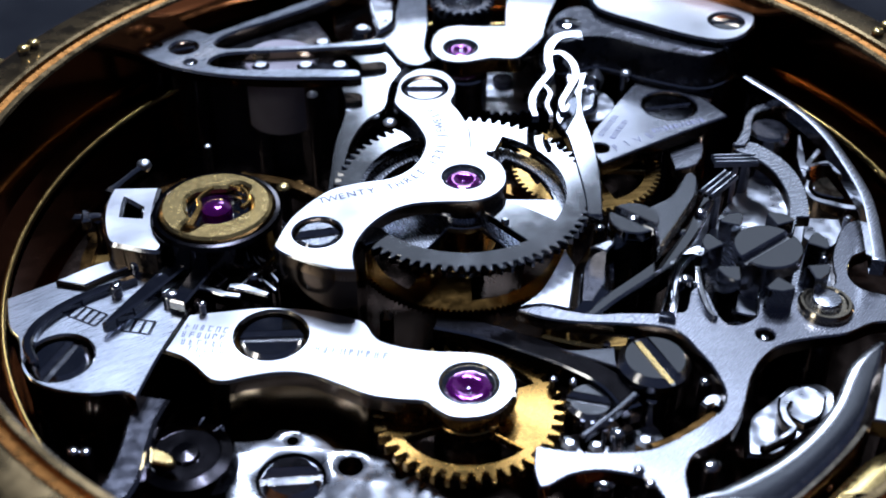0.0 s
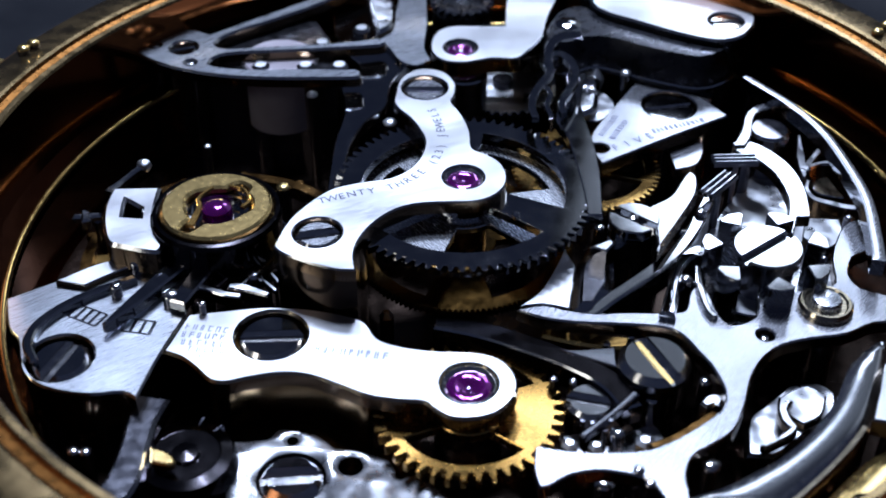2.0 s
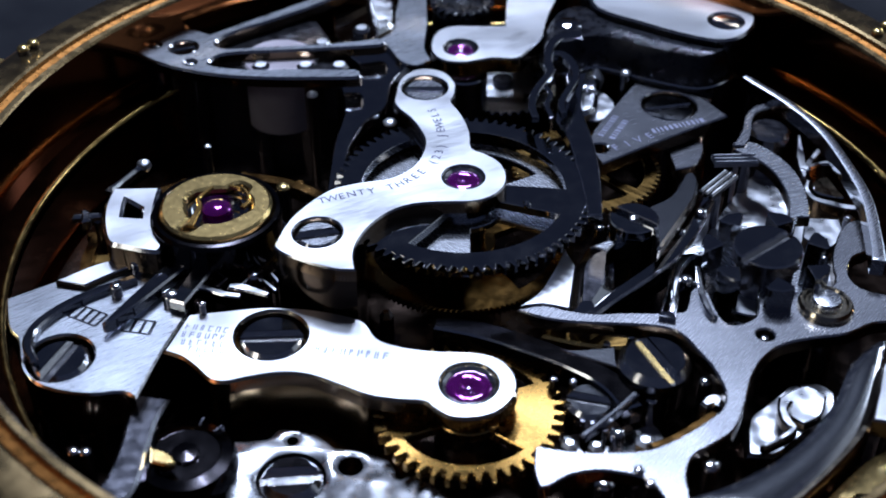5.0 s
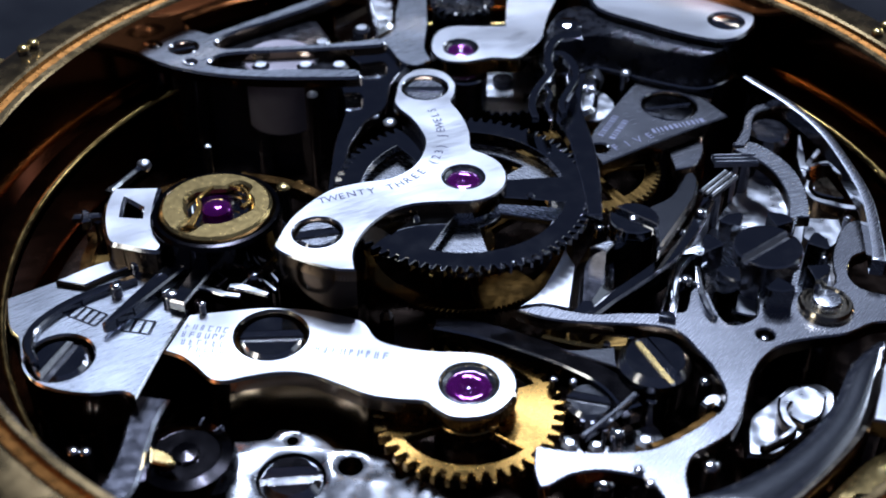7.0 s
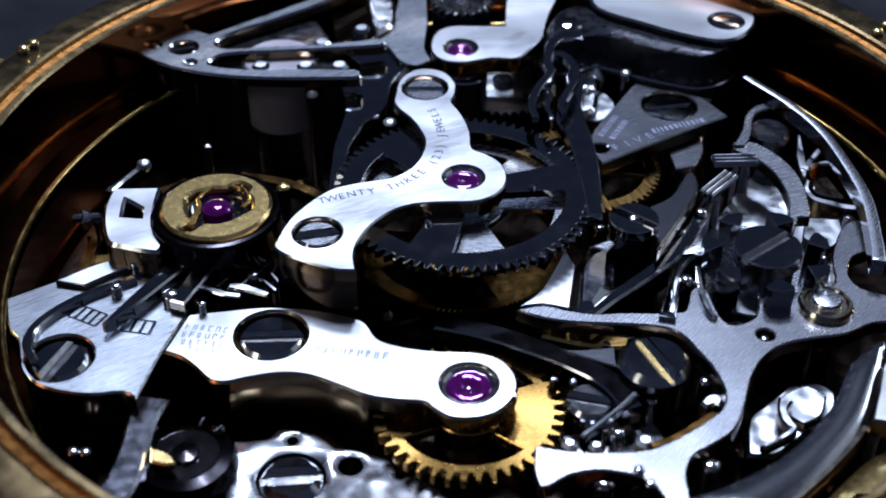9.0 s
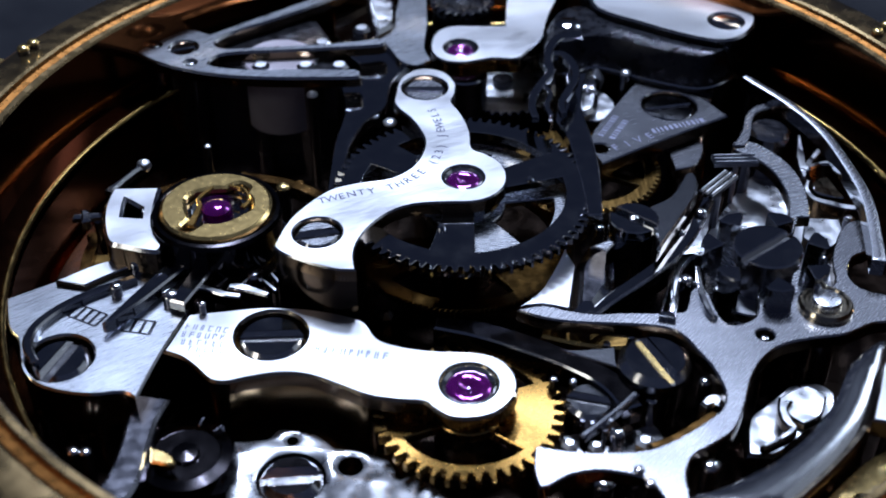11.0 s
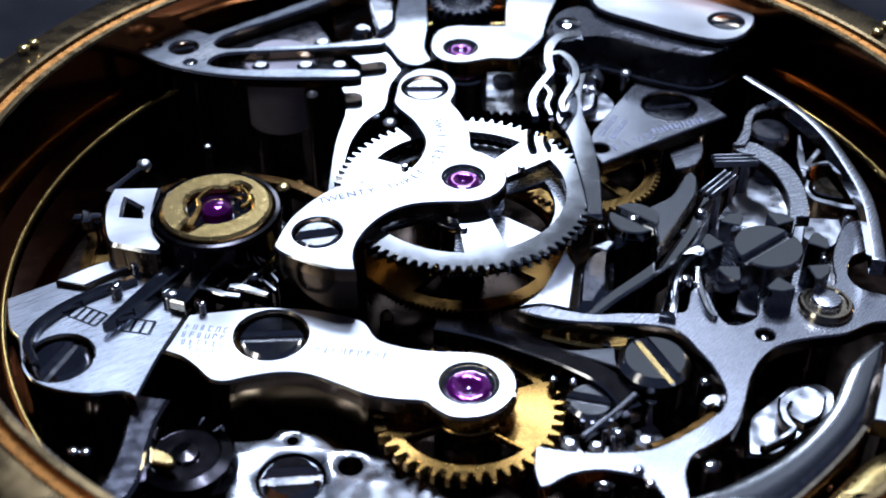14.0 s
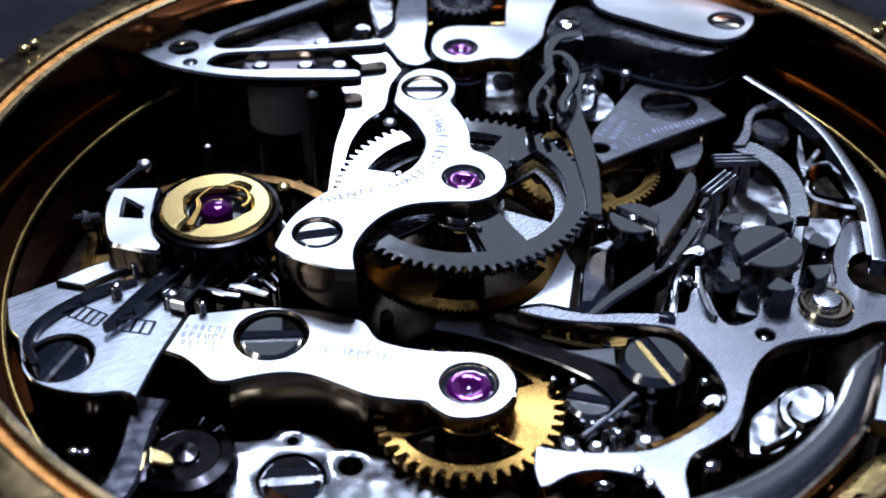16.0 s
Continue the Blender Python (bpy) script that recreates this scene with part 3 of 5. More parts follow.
# ---- operating lever ----
L = 2.7
lever = thing("operating_lever", 9.37, -2.98, 2.0, "large forked grey steel lever with bright edges", "lever")
EDGE_IN = [(2.45, -7.31), (2.45, -7.31), (2.99, -7.45), (3.80, -7.55), (4.54, -7.55), (5.44, -7.45), (6.25, -7.05), (7.10, -6.43), (7.64, -5.90), (7.80, -5.25), (7.62, -4.35), (7.30, -3.65), (6.92, -2.93), (6.38, -2.63), (5.24, -2.51), (3.92, -2.43), (2.93, -2.23), (2.20, -1.88), (2.20, -1.88), (2.97, -1.68), (3.63, -1.88), (4.45, -2.06), (5.29, -2.01), (6.88, -2.01), (7.25, -1.80), (7.48, -1.03), (7.83, -0.76), (8.03, -1.16), (8.19, -2.18), (8.54, -2.56), (9.24, -2.18), (9.51, -1.16), (9.66, -0.63)]
EDGE_OUT = [(10.07, -0.76), (10.52, -1.03), (11.41, -0.89), (11.95, -0.63), (12.11, 0.47), (12.49, 1.47), (13.01, 2.35), (13.65, 2.50), (13.82, 1.61), (13.44, 0.98), (12.81, 0.61), (12.47, -0.22), (12.69, -0.89), (13.53, -1.29), (13.86, -1.93), (13.23, -2.38), (12.62, -2.48), (11.77, -2.93), (10.74, -3.12), (9.78, -3.41), (9.09, -4.00), (8.62, -4.80), (8.23, -5.90), (7.80, -6.74), (7.19, -7.25), (6.60, -7.65), (6.28, -8.33), (6.24, -9.27), (5.77, -9.36), (5.31, -8.53), (4.76, -8.30), (4.04, -8.18), (3.29, -8.33), (2.76, -8.68), (2.47, -8.75), (2.47, -8.75), (2.36, -8.14)]
part("blade", plate(rounded(EDGE_IN + EDGE_OUT, 3), L - 0.45, L, 0.05, [ring(9.37, -2.98, 0.26)]), [SATIN_DARK, EDGE, SIDE], lever)
part("pivot_post", drum(11.28, -2.18, 0.5, 0.0, 2.26, 0.02), [DARK], lever)
part("rear_post", drum(5.54, -7.85, 0.3, 0.0, 2.26, 0.02), [DARK], lever)
h = thing("locating_pin", 9.37, -2.98, 0.0, "small bright pin in the lever's hole", "pin")
part("post", lathe(9.36, -3.02, [(0.17, 0.0), (0.17, 2.5), (0.10, 2.62), (0, 2.64)], 20), EDGE, h)
pin = thing("pivot_screw", 11.40, -1.68, 2.7, "round gold-rimmed shoulder screw on the lever", "screw")
part("collar", lathe(11.37, -1.80, [(0.82, 2.69), (0.82, 2.85), (0.74, 2.95), (0.66, 2.95), (0.60, 2.88), (0, 2.88)], 40), NICKEL, pin)
part("head", lathe(11.37, -1.80, [(0.46, 2.87), (0.46, 3.0), (0.40, 3.08), (0.2, 3.11), (0, 3.12)], 32), BURNISH, pin)
click = thing("brake_lever", 3.44, -1.04, 0.0, "triangular satin steel blade beside the gilt wheel", "lever")
part("blade", plate(rounded([(2.26, -1.64), (2.26, -1.64), (3.03, -0.77), (3.86, 1.16), (3.86, 1.16), (4.13, 0.31), (4.13, 0.31), (3.78, -1.72), (3.78, -1.72), (2.98, -1.51)], 3), 2.2, 2.6, 0.04), [SATIN, EDGE, SIDE], click)
part("post", drum(3.44, -1.04, 0.3, 0.0, 2.21, 0.02), [DARK], click)

# ---- column wheel ----
CX, CY, CZ = 9.87, -0.09, 3.7
column = thing("ratchet_column", CX, CY, 0.0, "dark polished column wheel with upright teeth", "column wheel")
part("ratchet", plate(gear_loop(CX, CY, 2.05, 18, 0.28, 0, 0.8), 1.5, 1.9, 0.03), [BURNISH, EDGE, DARK], column)
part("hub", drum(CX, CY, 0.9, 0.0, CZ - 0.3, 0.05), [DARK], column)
for i in range(7):
    a = 2 * math.pi * i / 7 + 0.25
    wedge = [(CX + r * math.cos(a + d), CY + r * math.sin(a + d)) for r, d in ((1.30, 0.0), (1.80, -0.24), (1.93, -0.20), (1.99, 0.0), (1.93, 0.20), (1.80, 0.24))]
    part("tooth", plate(wedge, 1.9, CZ - 0.12, 0.03), [BLACK, EDGE, BLACK], column)
screw(CX, CY, CZ, 1.06, 38, "large slotted black-polished screw on the column wheel", BLACK, 0.0)

# ---- springs, levers and posts beside the column wheel ----
def lever_thing(name, label, loop, z0, z1, mats, post, r=0.3, category="lever", bevel=0.04):
    h = thing(name, *post, 0.0, label, category)
    part("blade", plate(loop, z0, z1, bevel), mats, h)
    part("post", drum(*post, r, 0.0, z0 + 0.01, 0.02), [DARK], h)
    return h


lever_thing("blocking_lever", "crescent-shaped satin steel lever", rounded([(10.10, 6.51), (10.85, 6.37), (11.61, 5.30), (11.91, 4.08), (11.87, 2.89), (11.75, 2.16), (11.75, 2.16), (11.35, 2.16), (11.35, 2.16), (11.02, 1.27), (11.02, 1.27), (10.77, 1.27), (10.77, 1.27), (11.14, 2.52), (11.26, 3.35), (11.11, 4.54), (10.67, 5.40), (10.04, 5.95)], 4), 2.7, 3.1, [BURNISH, EDGE, SIDE], (10.43, 6.19))
lever_thing("hook_spring", "small hooked steel spring", rounded([(9.94, 6.09), (9.94, 6.09), (10.43, 7.04), (10.71, 7.95), (11.18, 8.62), (11.86, 8.85), (11.79, 8.54), (11.25, 8.24), (10.96, 7.76), (10.68, 6.68), (10.37, 6.09), (10.37, 6.09)], 4), 2.8, 3.2, [SATIN_DARK, EDGE, SIDE], (10.26, 6.33), 0.15)
lever_thing("clutch_finger", "curved satin steel finger with polished edge", rounded([(6.56, 2.51), (7.37, 3.15), (7.92, 4.14), (8.23, 4.56), (8.45, 4.20), (8.25, 3.22), (7.61, 2.00), (7.02, 0.97), (6.60, 0.21), (6.60, 0.21), (6.69, 1.41), (6.56, 1.85)], 4), 2.8, 3.2, [CRESCENT, EDGE, SIDE], (6.87, 2.14), bevel=0.08)
lever_thing("clamp_lever", "black-polished clamp lever beside the wheel", rounded([(-3.84, 9.99), (-3.84, 9.99), (-3.44, 8.06), (-3.68, 5.73), (-3.75, 2.80), (-3.75, 2.80), (-3.33, 3.21), (-3.24, 4.72), (-3.07, 6.01), (-2.64, 7.21), (-2.04, 8.06), (-1.89, 9.59), (-1.34, 11.00), (-1.34, 11.00), (-0.84, 12.91), (-0.91, 17.61), (-0.91, 17.61), (-4.28, 17.61), (-4.28, 17.61), (-4.29, 14.25), (-3.67, 12.04), (-3.01, 10.79)], 4), 3.1, 3.5, [BLACK, EDGE, BLACK], (-2.05, 13.35), 0.4)
lever_thing("brake_lever", "long black-polished curved arm beside the wheel", rounded([(3.89, 7.04), (4.21, 5.80), (4.38, 4.12), (4.50, 2.55), (4.51, 1.35), (4.51, 1.35), (4.98, 1.35), (4.98, 1.35), (5.10, 3.48), (5.06, 5.46), (4.87, 7.22), (4.94, 8.52), (5.26, 9.96), (5.26, 9.96), (4.47, 9.80), (4.47, 9.80), (4.43, 8.52)], 4), 3.4, 3.8, [BLACK, EDGE, BLACK], (4.74, 9.10), 0.25)
h = thing("wave_spring", 5.08, 12.88, 3.4, "thin wavy polished steel double spring", "spring")
part("long_leaf", band([(5.14, 11.45), (4.66, 11.42), (4.22, 11.18), (3.88, 10.49), (3.76, 9.49), (3.79, 8.78), (3.42, 7.98), (3.11, 7.2), (3.03, 6.47), (3.11, 5.84)], [0.50, 0.42, 0.34, 0.30, 0.30, 0.24], 4.3, 4.55, 0.03), [BLACK, EDGE, BLACK], h)
part("short_leaf", band([(3.85, 9.98), (4.26, 10.10), (4.62, 9.40), (4.66, 8.50), (4.34, 7.56), (4.05, 6.76), (4.08, 6.12)], [0.24, 0.32, 0.30, 0.28, 0.22], 4.3, 4.54, 0.03), [BLACK, EDGE, BLACK], h)
part("inner_leaf", band([(3.44, 8.02), (3.70, 7.38), (3.54, 6.65), (3.65, 5.94)], [0.16, 0.2, 0.18, 0.16], 4.3, 4.53, 0.03), [BLACK, EDGE, BLACK], h)
part("stud", drum(5.10, 11.45, 0.2, 0.0, 4.31, 0.02), [DARK], h)
h = thing("rim_spring", 11.79, 11.94, 0.0, "long thin curved spring along the rim", "spring")
part("leaf", band([(10.98, 9.89), (11.42, 9.26), (12.26, 7.97), (12.97, 6.30), (13.34, 4.27), (13.49, 2.32), (13.23, 0.19), (13.05, -0.77)], [0.20, 0.26, 0.30, 0.34, 0.38, 0.40], 3.1, 3.7, (0.04, 0.02)), [SATIN_DARK, BRUSHED, BLACK], h)
part("post", drum(11.18, 9.61, 0.12, 0.0, 3.11, 0.02), [DARK], h)
h = thing("crescent_spring", 10.93, -6.33, 0.0, "broad crescent steel spring along the case", "spring")
part("leaf", plate(rounded([(11.69, -4.02), (10.80, -5.58), (9.93, -6.70), (8.81, -7.71), (7.49, -8.53), (5.92, -9.31), (8.63, -9.31), (8.63, -9.31), (9.52, -8.53), (10.68, -7.35), (11.73, -5.90), (12.88, -3.17)], 4), 2.2, 2.7, (0.22, 0.12)), [CRESCENT, EDGE, SIDE], h)
part("post", drum(11.51, -5.25, 0.4, 0.0, 2.21, 0.02), [DARK], h)
h = thing("eccentric_post", 6.06, 1.86, 0.0, "round steel eccentric post with a dark centre", "post")
part("barrel", drum(6.06, 1.86, 0.80, 0.0, 3.02, 0.02, 36), [BLACK, BLACK, BLACK], h)
crown = Shape()
for k in (0, 180):
    arc = [(6.06 + 0.80 * math.cos(radians(-39 + k + 12 + 156 * i / 20)), 1.86 + 0.80 * math.sin(radians(-39 + k + 12 + 156 * i / 20))) for i in range(21)]
    plate(arc, 3.02, 3.3, 0.04, (), crown)
part("crown", crown, [BLACK, EDGE, BLACK], h, "slotted burnished crown")
part("core", lathe(6.06, 1.90, [(0.21, 3.02), (0.21, 3.2), (0.14, 3.32), (0, 3.37)], 20), EDGE, h, "bright round centre")
h = thing("steel_block", 4.65, 0.04, 0.0, "dark faceted steel block next to the post", "post")
part("body", plate(rounded([(4.11, 0.31), (4.11, 0.31), (4.70, 1.59), (4.70, 1.59), (5.40, 1.39), (5.40, 1.39), (5.26, -0.51), (5.26, -0.51), (4.66, -1.69), (4.66, -1.69), (3.85, -1.69), (3.85, -1.69)], 2), 0.0, 2.62, (0.3, 0.25)), [DARK, POLISH, DARK], h)
h = thing("coupling_lever", 5.48, -0.54, 0.0, "long dark polished lever running towards the columns", "lever")
part("blade", band([(4.29, -2.07), (5.24, -1.04), (6.40, 0.04), (7.43, 1.16), (8.43, 2.94), (9.09, 4.52)], [0.3, 0.45, 0.5, 0.5, 0.4], 1.7, 2.6, 0.08), [BLACK, EDGE, BLACK], h)
part("post", drum(6.40, 0.04, 0.2, 0.0, 1.71, 0.02), [DARK], h)

# ---- engraved plate near the fourth wheel ----
plate_engraved = h = thing("engraved_plate", 7.81, 8.54, 0.0, "grey engraved steel plate with a large screw", "watch bridge")
part("top", plate(rounded([(5.36, 4.99), (5.36, 4.99), (5.03, 6.43), (6.09, 8.54), (7.18, 10.40), (7.18, 10.40), (8.58, 9.69), (9.34, 9.22), (10.10, 7.98), (10.10, 7.98), (8.17, 6.81), (6.48, 5.73)], 3), 2.7, 3.2, 0.05, [ring(8.12, 8.66, 0.98), ring(5.38, 5.94, 0.3)]), [SLATE, EDGE, SIDE], h)
part("pillar", drum(8.97, 8.16, 0.6, 0.0, 2.71, 0.02), [SIDE], h)
screw(8.12, 8.66, 3.2, 0.90, 12, "slotted dark steel screw in the engraved plate", BLACK, 0.1)
screw(6.08, -3.78, 2.6, 1.06, -66, "large slotted dark screw within the lever's bend", BLACK, 0.05, slot=0.060, dome=0.20, floor=GOLD)
screw(-4.18, -6.87, 1.0, 0.90, 5, "large dark slotted screw near the front", JET, 0.0, dome=0.22)
screw(4.19, -4.82, 1.9, 0.72, -14, "slotted steel screw beside the coarse gilt wheel", POLISH, 0.0, dome=0.12)

# ---- engraving ----
def along(points, count, z, start=0.0, end=1.0):
    """Places for letters spread evenly along a smooth line."""
    line = rounded(points, 10, False)
    lengths = [0.0]
    for a, b in zip(line, line[1:]):
        lengths.append(lengths[-1] + math.dist(a, b))

    def place(i):
        d = lengths[-1] * (start + (end - start) * i / max(count - 1, 1))
        k = min(max(j for j, l in enumerate(lengths) if l <= d), len(line) - 2)
        f = (d - lengths[k]) / max(lengths[k + 1] - lengths[k], 1e-6)
        a, b = line[k], line[k + 1]
        return a[0] + (b[0] - a[0]) * f, a[1] + (b[1] - a[1]) * f, z, math.atan2(b[1] - a[1], b[0] - a[0])
    return place


WORDS = "TWENTY THREE (23) JEWELS"
LINE = [(-3.76, 1.52), (-2.72, 1.90), (-1.67, 2.24), (-0.88, 2.85), (-0.29, 3.71), (-0.04, 4.69), (-0.11, 5.81), (-0.37, 6.73)]
tagged(part("engraving", letters(WORDS, 0.42, along(LINE, len(WORDS), S), Shape()), INK, bridge, "fine dark engraved lettering"), kind="stuff")
fine = Shape()
pen = random.Random(4)


def scrawl(x, y, z, turn, count, height, advance, shape):
    """One row of worn marks, each of a few short strokes, too worn to read."""
    ca, sa = math.cos(radians(turn)), math.sin(radians(turn))
    for k in range(count):
        u, w, t = k * advance, advance * pen.uniform(0.4, 0.62), height * 0.15
        strokes = [(0, 0, t, height)] + pen.sample([(w - t, 0, w, height), (0, height - t, w, height), (0, 0, w, t), (0, height * 0.45, w, height * 0.45 + t), (w - t, height * 0.5, w, height)], pen.choice((1, 2)))
        for i, (x0, y0, x1, y1) in enumerate(strokes):
            quad = [(u + x0, y0), (u + x1, y0), (u + x1, y1), (u + x0, y1)]
            shape.add([(x + p * ca - q * sa, y + p * sa + q * ca, z + 0.007 + 0.003 * i) for p, q in quad], [(0, 1, 2, 3)])


for row, (x, y, n) in enumerate(((-7.60, -2.52, 6), (-7.66, -2.86, 6), (-7.62, -3.20, 6), (-7.36, -3.52, 5), (-7.02, -3.84, 4))):
    scrawl(x, y, F, -9 + 2 * row, n, 0.24, 0.23, fine)
scrawl(-3.72, -3.52, F, -9, 9, 0.30, 0.25, fine)
tagged(part("engraving", fine, FAINT, front, "faint worn engraved lines"), kind="stuff")
scale = Shape()
for (ax, ay), (bx, by) in zip([(-11.10, -1.65), (-9.77, -2.24)], [(-10.19, -2.11), (-8.62, -2.46)]):
    d = Vector((bx - ax, by - ay)).normalized()
    n = Vector((-d.y, d.x))
    for k in range(5):
        u = k / 4 * math.dist((ax, ay), (bx, by))
        quad = [(u, -0.28), (u + 0.10, -0.28), (u + 0.10, 0.28), (u, 0.28)]
        scale.add([(ax + d.x * p + n.x * q, ay + d.y * p + n.y * q, F - 0.012) for p, q in quad], [(0, 1, 2, 3)])
    for off in (-0.31, 0.26):
        quad = [(0, off), (math.dist((ax, ay), (bx, by)) + 0.06, off), (math.dist((ax, ay), (bx, by)) + 0.06, off + 0.06), (0, off + 0.06)]
        scale.add([(ax + d.x * p + n.x * q, ay + d.y * p + n.y * q, F - 0.011) for p, q in quad], [(0, 1, 2, 3)])
part("scale", scale, DARK, cock, "engraved regulator scale")
note = Shape()
letters("FIVE", 0.5, along([(5.92, 5.94), (7.17, 6.67)], 4, 3.2), note)
bars(7.35, 6.85, 3.2, 21, [[pen.choice((0.06, 0.1, 0.14)) for k in range(12)]], 0.26, 0.4, note, 0.09)
bars(5.56, 6.64, 3.2, 62, [[pen.choice((0.06, 0.1, 0.14)) for k in range(9)], [pen.choice((0.06, 0.1, 0.14)) for k in range(8)]], 0.22, 0.42, note, 0.09)
tagged(part("engraving", note, FAINT, plate_engraved, "fine engraved lettering"), kind="stuff")

# ---- balance wheel, oscillating under the regulator ----
balance = thing("balance", GX, GY, 0.0, "gilt balance wheel with rim screws, swinging", "balance wheel")
band_part = part("rim_band", lathe(GX, GY, [(4.15, 1.5), (4.5, 1.5), (4.52, 1.55), (4.52, 1.95), (4.5, 2.0), (4.15, 2.0), (4.15, 1.5)], 72), DIM_GILT, balance)
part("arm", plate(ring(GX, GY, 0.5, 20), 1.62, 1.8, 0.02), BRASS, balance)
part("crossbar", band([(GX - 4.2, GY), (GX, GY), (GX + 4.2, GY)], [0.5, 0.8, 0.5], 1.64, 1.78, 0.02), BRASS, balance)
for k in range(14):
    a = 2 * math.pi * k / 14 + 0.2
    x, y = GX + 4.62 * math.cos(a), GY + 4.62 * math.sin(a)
    part("rim_screw", drum(x, y, 0.17, 1.58, 1.92, 0.05, 10), DIM_GILT, band_part)
part("staff", drum(GX, GY, 0.18, 0.0, 2.6, 0.02, 12), POLISH, balance)

# ---- small studs and pins ----
def stud(x, y, z, r, base, label, mat, name="stud"):
    h = thing(name, x, y, base, label, "pin", "studs and pins")
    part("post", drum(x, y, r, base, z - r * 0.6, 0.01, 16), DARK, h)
    part("cap", lathe(x, y, [(r, z - r * 0.62), (r, z - r * 0.4), (r * 0.75, z - r * 0.12), (r * 0.35, z), (0, z)], 16), mat, h)
    return h


SHINY = "small bright domed steel pin"
for x, y, r in ((-9.49, 0.17, 0.20), (-7.47, 0.33, 0.24), (-8.16, -1.34, 0.26), (-9.88, -1.00, 0.17), (-7.15, -1.83, 0.12)):
    stud(x, y, 2.95, r, 2.48 if r < 0.2 else 0.0, SHINY, EDGE)
for x, y, r in ((-11.55, -4.47, 0.17), (-11.25, -4.43, 0.17), (-9.78, -4.65, 0.32), (-10.34, -6.07, 0.18), (-9.99, -6.09, 0.18), (-6.87, -6.39, 0.18), (-6.57, -6.30, 0.17), (-7.13, -7.21, 0.2)):
    stud(x, y, 1.2, r, 0.0, "small bright pin standing on the dark plate", EDGE)
for x, y, z, r in ((7.37, -0.72, 3.0, 0.2), (11.37, -0.45, 3.0, 0.16), (6.82, 10.72, 3.4, 0.18), (7.11, -7.56, 2.3, 0.26), (6.65, -4.06, 2.2, 0.16), (7.50, -4.29, 2.2, 0.2), (4.33, -7.56, 1.6, 0.28), (5.24, -7.56, 1.6, 0.2), (1.67, -7.95, 1.0, 0.2), (4.85, -5.91, 1.8, 0.22), (10.09, -8.02, 2.0, 0.2)):
    stud(x, y, z, r, 0.0, "bright domed steel pin among the levers", EDGE)
stud(-7.96, 5.52, 3.6, 0.12, 0.0, "thin upright steel pin behind the regulator", PEARL)
stud(-5.44, 4.92, 2.4, 0.25, 0.0, "small gilt pin in the shade", GOLD)

h = thing("stud_lever", -10.59, 4.61, 0.0, "small ball-ended steel lever by the regulator", "lever")
part("rod", band([(-10.94, 3.50), (-10.64, 4.07), (-10.32, 4.66), (-10.05, 5.06)], [0.34, 0.2, 0.2, 0.34], 2.9, 3.2, 0.08), [EDGE, EDGE, DARK], h)
part("ball", lathe(-10.08, 5.02, [(0.0, 2.86), (0.17, 2.92), (0.25, 3.08), (0.20, 3.24), (0.08, 3.32), (0, 3.33)], 18), PEARL, h, "bright rounded end")
part("post", drum(-10.89, 3.56, 0.12, 0.0, 2.91, 0.01, 12), DARK, h)
h = thing("timing_screw", -11.51, 2.58, 2.2, "small horizontal steel screw beside the cock", "screw")
part("shank", band([(-11.96, 2.45), (-11.56, 2.48), (-11.03, 2.54)], [0.2, 0.22, 0.22], 2.7, 2.95, 0.08), EDGE, h)
part("head", band([(-11.61, 2.72), (-11.44, 2.12)], [0.28, 0.28], 2.6, 3.0, 0.08), EDGE, h)
part("post", drum(-11.16, 2.48, 0.15, 0.0, 2.7, 0.01, 12), DARK, h)

# ---- hairspring stud and clutter between regulator and bridge ----
h = thing("hairspring_stud", -6.34, -0.44, 0.0, "small bright steel stud block of the hairspring", "stud")
part("bar", band([(-7.32, -0.69), (-6.61, -1.01), (-6.10, -1.12)], [0.22, 0.24, 0.22], 2.2, 2.6, 0.04), [SATIN, EDGE, SIDE], h)
part("jaw", band([(-6.53, -0.80), (-6.20, -0.82), (-5.75, -0.98), (-5.24, -1.20)], [0.20, 0.34, 0.28, 0.20], 2.3, 2.72, 0.05), [PEARL, EDGE, SIDE], h)
part("block", plate(rounded([(-6.72, 0.48), (-6.72, 0.48), (-6.27, 0.67), (-6.27, 0.67), (-6.28, 0.25), (-6.28, 0.25), (-6.57, 0.00), (-6.57, 0.00)], 2), 2.2, 2.9, 0.05), [SATIN, EDGE, SIDE], h)
part("rod", band([(-6.89, -0.68), (-6.50, -0.12), (-6.10, 0.45)], [0.10, 0.09, 0.10], 2.45, 2.6, 0.03), [SATIN, EDGE, DARK], h)
part("post", drum(-6.42, -0.95, 0.2, 0.0, 2.21, 0.01), DARK, h)
h = thing("stud_screw", -5.95, -0.42, 0.0, "slim bright screw clamping the hairspring stud", "screw")
part("shank", band([(-6.24, -0.80), (-6.06, -0.52), (-5.92, -0.30)], [0.08, 0.10, 0.12], 2.5, 2.65, 0.03), [SATIN, EDGE, DARK], h)
part("head", lathe(-5.83, -0.18, [(0.24, 2.3), (0.24, 2.62), (0.16, 2.74), (0, 2.78)], 20), EDGE, h)
part("post", drum(-5.95, -0.42, 0.08, 0.0, 2.51, 0.01, 12), DARK, h)
